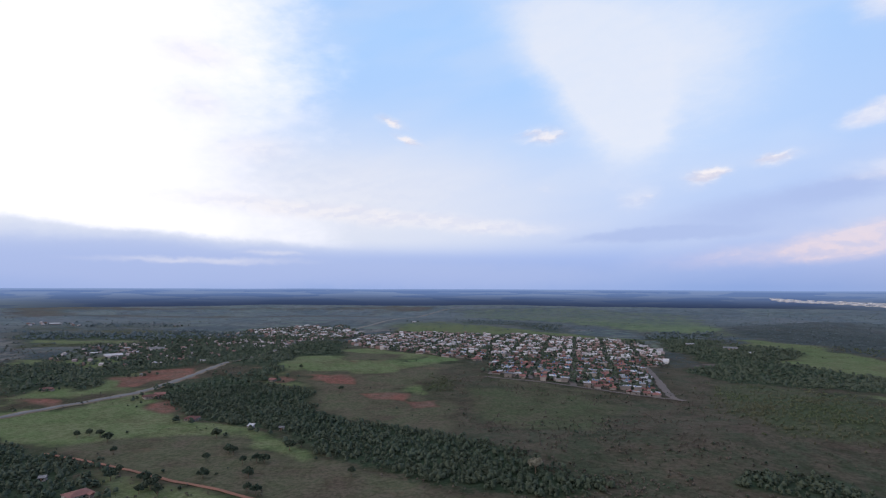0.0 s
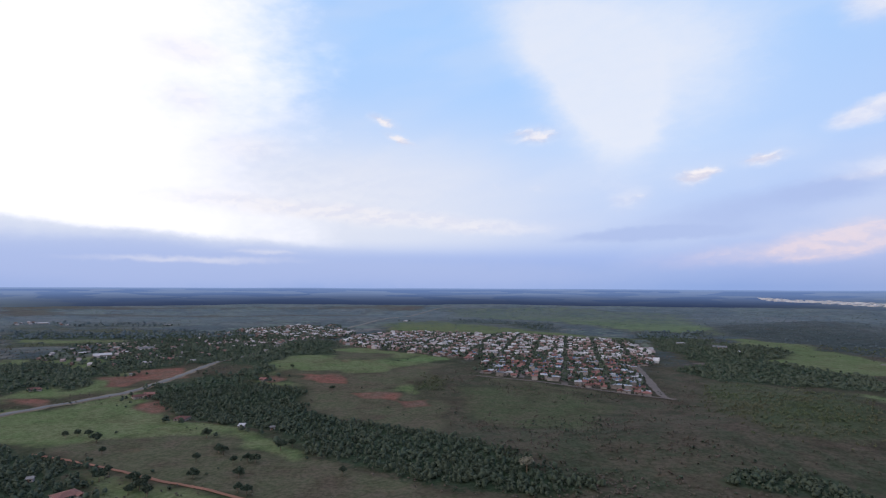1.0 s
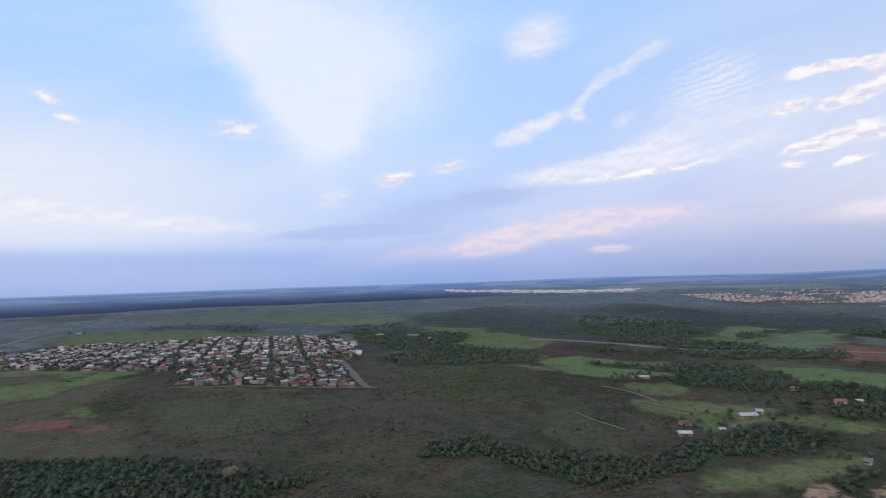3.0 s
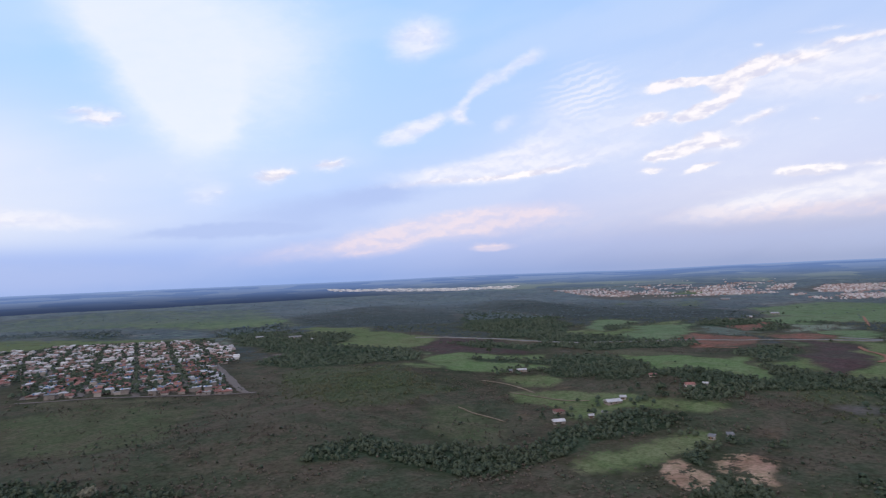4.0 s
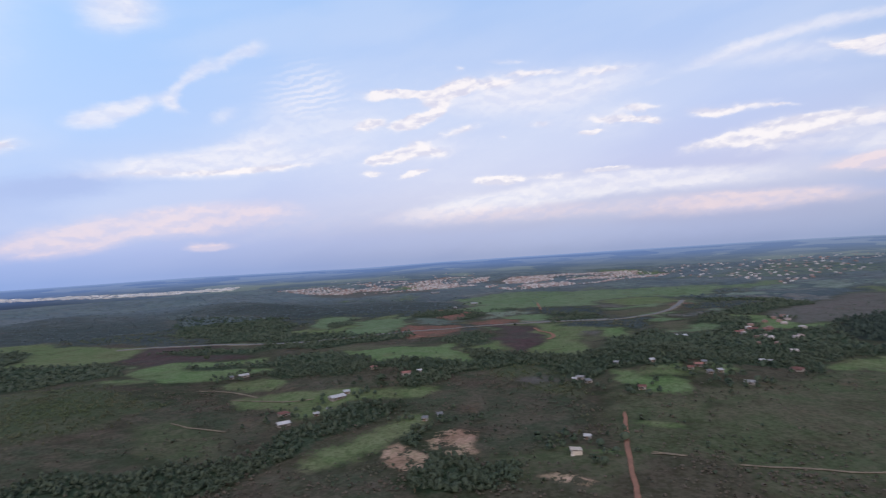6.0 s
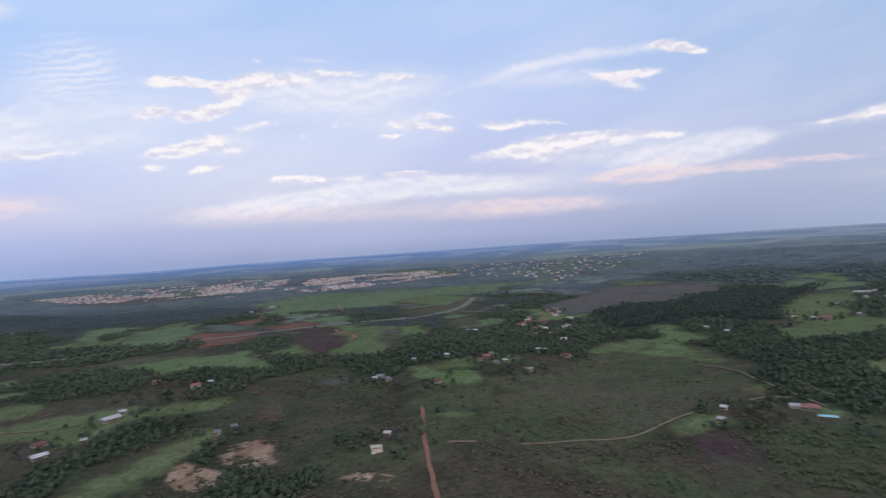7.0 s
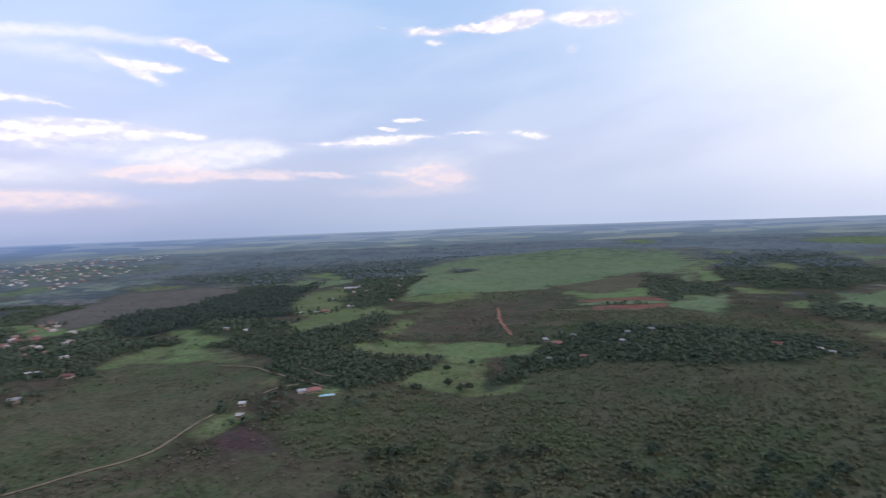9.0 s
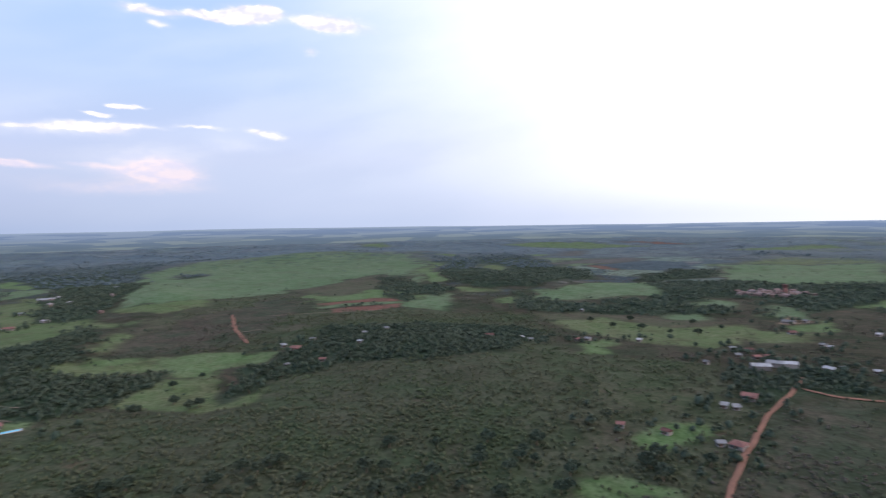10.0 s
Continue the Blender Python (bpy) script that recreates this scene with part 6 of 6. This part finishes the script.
long_shed(-75, -545, 10, 7, 5, TIN, "low white shed next to a blue tarpaulin")


def water_tower(x, y):
    tower = new("water_tower")
    bm = bmesh.new()
    bmesh.ops.create_cone(bm, cap_ends=True, segments=16, radius1=3.0, radius2=2.6, depth=13, matrix=Matrix.Translation((0, 0, 5.5)))
    part("shaft", bm, TILE, tower)
    bm = bmesh.new()
    bmesh.ops.create_cone(bm, cap_ends=True, segments=16, radius1=3.4, radius2=3.8, depth=5, matrix=Matrix.Translation((0, 0, 14.4)))
    part("tank", bm, TILE, tower)
    tower.matrix_basis = at_ground(x, y, 0)
    tagged(tower, "reddish water tower standing over the new estate", "water tower")


water_tower(-138, -1061)



# ---- trees ----
def crown(sprays, seed):
    """A ragged crown within about a unit ball: uneven leafy lobes and, on the fuller ones, loose sprays round them."""
    g = np.random.RandomState(seed)
    cos, tris = [], []

    def lobe(mid, size, rings):
        start = len(cos)
        cos.append(np.array(mid) + (0, 0, size * g.uniform(0.8, 1.1)))
        last = [start]
        for n, lean in rings:
            a0, row = g.uniform(0, 6.28), []
            for k in range(n):
                a, b = a0 + 6.283 * (k + g.uniform(-0.25, 0.25)) / n, lean + g.uniform(-0.15, 0.15)
                r = size * g.uniform(0.72, 1.16)
                row.append(len(cos))
                cos.append(np.array(mid) + (math.cos(a) * math.sin(b) * r, math.sin(a) * math.sin(b) * r, math.cos(b) * r * 0.9))
            m = len(last)
            if m == 1:
                tris.extend((last[0], row[k], row[(k + 1) % n]) for k in range(n))
            else:
                for k in range(n):
                    p, q = last[k * m // n], last[(k + 1) * m // n % m]
                    tris.append((p, row[k], row[(k + 1) % n]))
                    if p != q:
                        tris.append((p, row[(k + 1) % n], q))
            last = row

    if sprays > 16:
        lobe((0, 0, 0), 0.80, ((5, 0.7), (7, 1.45), (6, 2.1)))
        for k in range(3):
            a = g.uniform(0, 6.28)
            lobe((0.55 * math.cos(a), 0.55 * math.sin(a), g.uniform(-0.25, 0.35)), g.uniform(0.36, 0.52), ((4, 0.9), (4, 1.8)))
    elif sprays > 10:
        lobe((0, 0, 0), 0.85, ((4, 0.7), (6, 1.5), (5, 2.1)))
        a = g.uniform(0, 6.28)
        lobe((0.55 * math.cos(a), 0.55 * math.sin(a), g.uniform(-0.2, 0.3)), g.uniform(0.36, 0.5), ((4, 1.2),))
    else:
        lobe((0, 0, 0), 0.95, ((4, 0.8), (5, 1.75)))
    for k in range(8 if sprays > 16 else 3 if sprays > 10 else 1):
        n = g.normal(0, 1, 3) * (1, 1, 0.8)
        n /= np.linalg.norm(n) + 1e-9
        mid = n * g.uniform(0.75, 1.0)
        u = np.cross(n, g.normal(0, 1, 3))
        u /= np.linalg.norm(u) + 1e-9
        v, size, at = np.cross(n, u), g.uniform(0.16, 0.30), len(cos)
        cos += [mid + u * size, mid + v * size + n * 0.1, mid - u * size, mid - v * size * 0.8 + n * 0.12]
        tris += [(at, at + 1, at + 2), (at, at + 2, at + 3)]
    return np.array(cos), np.array(tris)


def woods(name, x, y, wide, tall, mat, clumps, seed, label, category="trees"):
    """Many crowns as one mesh."""
    g = np.random.RandomState(seed)
    n = len(x)
    if not n:
        return
    z, turn, tint = height(x, y), g.uniform(0, 6.283, n), g.rand(n)
    cos, tris, tints, start = [], [], [], 0
    for v in range(12):
        pick = np.arange(v, n, 12)
        if not len(pick):
            continue
        c, t = crown(clumps, seed + v)
        k = len(c)
        cs, sn = np.cos(turn[pick])[:, None], np.sin(turn[pick])[:, None]
        out = np.empty((len(pick), k, 3))
        out[:, :, 0] = x[pick][:, None] + (c[:, 0] * cs - c[:, 1] * sn) * wide[pick][:, None] / 2
        out[:, :, 1] = y[pick][:, None] + (c[:, 0] * sn + c[:, 1] * cs) * wide[pick][:, None] / 2
        out[:, :, 2] = (z[pick] + tall[pick] * 0.45)[:, None] + c[:, 2] * tall[pick][:, None] * 0.55
        cos.append(out.reshape(-1, 3))
        tris.append((t[None] + start + k * np.arange(len(pick))[:, None, None]).reshape(-1, 3))
        tints.append(np.clip(np.repeat(tint[pick], k) * 0.7 + g.uniform(0, 0.3, k * len(pick)), 0, 0.999))
        start += k * len(pick)
    return soup(name, np.concatenate(cos), np.concatenate(tris), np.concatenate(tints), mat, label, category, True)


def scatter(r0, r1, gap, seed):
    """Jittered places over the ring from r0 to r1 within the seen sector."""
    g = np.random.RandomState(seed)
    n = int(math.radians(254) * (r1 * r1 - r0 * r0) / 2 / gap ** 2)
    r = np.sqrt(g.uniform(r0 * r0, r1 * r1, n))
    t = np.radians(g.uniform(-48, 206, n))
    return np.sin(t) * r, np.cos(t) * r, g


BUILT = np.array(HOMES + [(369, 72, 11), (416, -224, 19), (401, -227, 13), (-52, -531, 12), (-64, -545, 10), (-75, -545, 10)], float)
TRACKS = [ob for ob in scene.objects if ob.name.startswith("road") and not ob.name.startswith("road_shoulder")]
ON_ROAD = np.concatenate([np.array([v.co[:2] for v in ob.data.vertices]) for ob in TRACKS])


def clear_of(x, y, room=9.0, verge=4.0):
    """True where no house and no road stands close by."""
    ok = np.ones(len(x), bool)
    for bx, by, own in BUILT:
        ok &= (x - bx) ** 2 + (y - by) ** 2 > max(room, own) ** 2
    cell = {}
    for px, py in ON_ROAD:
        cell.setdefault((int(px // 12), int(py // 12)), []).append((px, py))
    keys = set()
    for cx, cy in cell:
        keys |= {(cx + i, cy + j) for i in (-1, 0, 1) for j in (-1, 0, 1)}
    for i in range(len(x)):
        kx, ky = int(x[i] // 12), int(y[i] // 12)
        if (kx, ky) in keys:
            for a in (-1, 0, 1):
                for b in (-1, 0, 1):
                    for px, py in cell.get((kx + a, ky + b), ()):
                        if (x[i] - px) ** 2 + (y[i] - py) ** 2 < verge ** 2:
                            ok[i] = False
    return ok


def cover_at(x, y):
    cover = land(x, y)
    return cover, clear_of(x, y, 8.0, 2.6) & (cover["town"] < 0.3), grain(x, y, 55, 71, 3)


# rings: from, to, spacing of woods, spacing of scrub, sprays to a crown, growth of a crown that stands for several
RINGS = ((190, 420, 2.9, 2.9, 22, 1.0), (420, 800, 3.5, 4.2, 14, 1.0), (800, 1500, 6.2, 8.0, 9, 1.5), (1500, 3000, 13.0, 18.0, 8, 2.6))
for k, (r0, r1, tight, wide, clumps, grow) in enumerate(RINGS):
    leaf, shrub = (CANOPY, SCRUB) if k < 3 else (HAZED_WOODS, HAZED_WOODS)
    x, y, g = scatter(r0, r1, tight, 50 + k)
    cover = land(x, y)
    some = (cover["forest"] > 0.02) | (cover["planted"] > 0.02)
    x, y = x[some], y[some]
    cover, free, clump = cover_at(x, y)
    dice = g.rand(len(x))
    wood = step(0.25, 0.75, cover["forest"] + (clump - 0.5) * 0.9 * (cover["forest"] > 0.02))
    pick = (dice < wood * 0.95) & free
    size = (2.0 + 3.3 * g.rand(len(x)) ** 1.8) * grow
    tall = size * g.uniform(0.7, 1.05, len(x)) / grow ** 0.6 + 1.0
    woods("forest_trees", x[pick], y[pick], size[pick], tall[pick], leaf, clumps, 100 + 10 * k, "dense dark green gallery forest")
    pick = (dice < cover["planted"] * 0.95) & free
    size = g.uniform(2.6, 3.6, len(x)) * grow
    woods("plantation_trees", x[pick], y[pick], size[pick], g.uniform(9, 10.5, pick.sum()), GUM, clumps, 260 + 10 * k, "tall dark planted gum trees in a block")
    x, y, g = scatter(r0, r1, wide, 60 + k)
    cover, free, clump = cover_at(x, y)
    dice = g.rand(len(x))
    broad = clump if k < 2 else grain(x, y, 150, 73, 3)
    thick = cover["dense"] + cover["ridge"]
    grassy = cover["pasture"] + cover["meadow"] + cover["bright"] + cover["dry"] + cover["cleared"] + cover["heath"] * 0.6
    bare = cover["soil"] + cover["pale"] + cover["burnt"] + cover["town"]
    open_scrub = np.clip(1 - cover["forest"] - thick - cover["planted"] - grassy - bare, 0, 1)
    pick = (dice < thick * (0.50 + 0.48 * step(0.35, 0.6, clump))) & free
    size = g.uniform(1.4, 3.2, len(x)) * grow
    woods("woodland_trees", x[pick], y[pick], size[pick], size[pick] * 0.85 / grow ** 0.7, WOODLAND if k < 3 else HAZED_WOODS, min(clumps, 12), 140 + 10 * k, "low olive-green savanna woodland")
    low, high = ((0.14, 0.74), (0.12, 0.70), (0.03, 0.55), (0.0, 0.4))[k]
    pick = (dice < open_scrub * (low + high * step(0.42, 0.62, broad))) & free
    size = g.uniform(0.9, 2.7, len(x)) * grow
    woods("scrub_bushes", x[pick], y[pick], size[pick], size[pick] * 0.75 / grow ** 0.7, shrub, 7, 180 + 10 * k, "sparse brown-green savanna scrub", "bushes")
    pick = (dice < grassy * 0.045 * step(0.5, 0.75, clump) + open_scrub * 0.05 * step(0.35, 0.6, broad)) & free
    size = g.uniform(1.2, 3.8, len(x)) * grow ** 0.5
    woods("pasture_bushes", x[pick], y[pick], size[pick], size[pick] * 0.8, CANOPY, clumps, 220 + 10 * k, "scattered dark bushes and trees on pasture", "bushes")
    pick = (g.rand(len(x)) < cover["pale"] * 0.12 * step(0.45, 0.6, clump)) & free
    size = g.uniform(1.4, 3.6, len(x)) * grow
    woods("quarry_bushes", x[pick], y[pick], size[pick], size[pick] * 0.7, CANOPY, clumps, 340 + 10 * k, "dark bushes on bare sandy ground", "bushes")

# garden trees between the town houses
x, y, g = scatter(690, 1900, 7.2, 90)
pick = (land(x, y)["town"] > 0.5) & (g.rand(len(x)) < 0.85)
size = g.uniform(4.0, 8.0, len(x))
woods("garden_trees", x[pick], y[pick], size[pick], size[pick] * 1.0, CANOPY, 9, 300, "dark green garden trees between town houses")
# trees between the village houses
x, y, g = scatter(800, 2100, 10.0, 94)
pick = (inside(x, y, VILLAGE, 1.0) > 0.5) & (g.rand(len(x)) < 0.55)
x, y = x[pick], y[pick]
pick = clear_of(x, y)
size = g.uniform(5, 9, len(x))
woods("village_trees", x[pick], y[pick], size[pick], size[pick] * 0.85, CANOPY, 9, 305, "dark leafy trees between the village houses")
# trees round the farmhouses
g = np.random.RandomState(91)
x = np.concatenate([g.normal(b[0], 16, 9) for b in BUILT])
y = np.concatenate([g.normal(b[1], 16, 9) for b in BUILT])
pick = clear_of(x, y)
size = g.uniform(4, 8, len(x))
woods("yard_trees", x[pick], y[pick], size[pick], size[pick] * 0.95, CANOPY, 14, 310, "leafy trees standing round the farmhouses")


def tree_model(seed, wide, tall, leaf):
    """A tree with a tapered trunk, limbs and a crown of many small leaf clumps."""
    g = random.Random(seed)
    root = new("tree")
    bm = bmesh.new()

    def limb(a, b, ra, rb):
        way = (b - a)
        m = Matrix.Translation((a + b) / 2) @ way.to_track_quat("Z", "Y").to_matrix().to_4x4()
        bmesh.ops.create_cone(bm, cap_ends=True, segments=6, radius1=ra, radius2=rb, depth=way.length * 1.05, matrix=m)

    fork = Vector((g.uniform(-0.3, 0.3), g.uniform(-0.3, 0.3), tall * 0.38))
    limb(Vector((0, 0, -0.6)), fork, wide * 0.045, wide * 0.03)
    tips = []
    for k in range(6):
        a = k * 1.05 + g.uniform(-0.3, 0.3)
        tip = Vector((math.cos(a) * wide * 0.30, math.sin(a) * wide * 0.30, tall * g.uniform(0.55, 0.8)))
        limb(fork, tip, wide * 0.022, wide * 0.008)
        tips.append(tip)
    tips.append(Vector((0, 0, tall * 0.85)))
    part("trunk", bm, BARK, root)
    cos, tris = [], []
    n = 0
    for tip in tips:
        for _ in range(46):
            d = Vector((g.gauss(0, 1), g.gauss(0, 1), g.gauss(0, 0.8)))
            d = d.normalized() * wide * 0.24 * g.uniform(0.55, 1.0)
            c = tip + Vector((d.x, d.y, d.z * 0.8))
            s = g.uniform(0.35, 0.7) * wide / 7
            u = Vector((g.gauss(0, 1), g.gauss(0, 1), g.gauss(0, 1))).normalized()
            v = u.orthogonal().normalized()
            w = u.cross(v)
            for p in (v + w * 0.3, w - v * 0.2, -v + w * -0.2, -w + v * 0.2 + u * 0.3):
                cos.append(c + p * s)
            tris += [(n, n + 1, n + 2), (n, n + 2, n + 3)]
            n += 4
    me = bpy.data.meshes.new("crown")
    me.from_pydata(cos, [], tris)
    me.materials.append(leaf)
    me.attributes.new("tint", "FLOAT", "POINT").data.foreach_set("value", [g.random() * 0.5 for _ in range(len(me.vertices))])
    top = new("crown", me)
    top.parent = root
    return tagged(root, "leafy dark green tree with a spreading crown", "tree", "single trees")


MODELS = [tree_model(k, w, h, CANOPY) for k, (w, h) in enumerate(((7, 7.5), (8, 7), (6, 7), (9, 8.5)))]
SINGLE = [(-301, 519), (-284, 501), (-313, 523), (-320, 517), (-258, 464), (-225, 402), (-163, 403), (-227, 416), (-188, 382), (-199, 396), (-116, 369), (-132, 403), (-146, 433), (-137, 436), (-131, 435), (-208, 861), (-124, 715), (-196, 512), (-177, 443), (-162, 458), (-190, 393), (-121, 468), (-114, 476), (-62, 403), (-168, 464), (-178, 371), (-191, 374), (-123, 374), (525, 297), (503, 285), (455, 240), (449, 245), (603, 295), (657, 664), (652, 1122), (623, 1095), (632, 1077), (1022, 295), (392, -346), (358, -316), (394, -379), (321, -355), (360, -284), (336, -310), (334, -317)]
SINGLE += [(442, -365), (430, -321), (347, -407), (53, -705), (86, -714), (21, -680), (117, -743), (-7, -679), (-32, -730), (-2, -764), (70, -760), (156, -797), (394, -194), (581, -250), (486, -224)]
g = np.random.RandomState(7)
near = []
while len(near) < 150:
    a, r = math.radians(g.uniform(20, 196)), g.uniform(262, 330)
    near.append((math.sin(a) * r, math.cos(a) * r))
near = np.array(near)
cover = land(near[:, 0], near[:, 1])
keep = ((cover["forest"] + cover["dense"]) > 0.5) & clear_of(near[:, 0], near[:, 1])
SINGLE += [tuple(p) for p in near[keep]]
used = set()
for k, (px, py) in enumerate(SINGLE):
    m = at_ground(px, py, g.uniform(0, 360), 0.2)
    v = int(g.randint(0, 4))
    if v in used:
        copy_thing(MODELS[v], m)
    else:
        MODELS[v].matrix_basis = m
        used.add(v)
pale = tree_model(77, 10, 11, BARE)
pale.matrix_basis = at_ground(63, 404, 40, 0.2)
tagged(pale, "pale grey almost leafless tree at the forest edge", "tree")
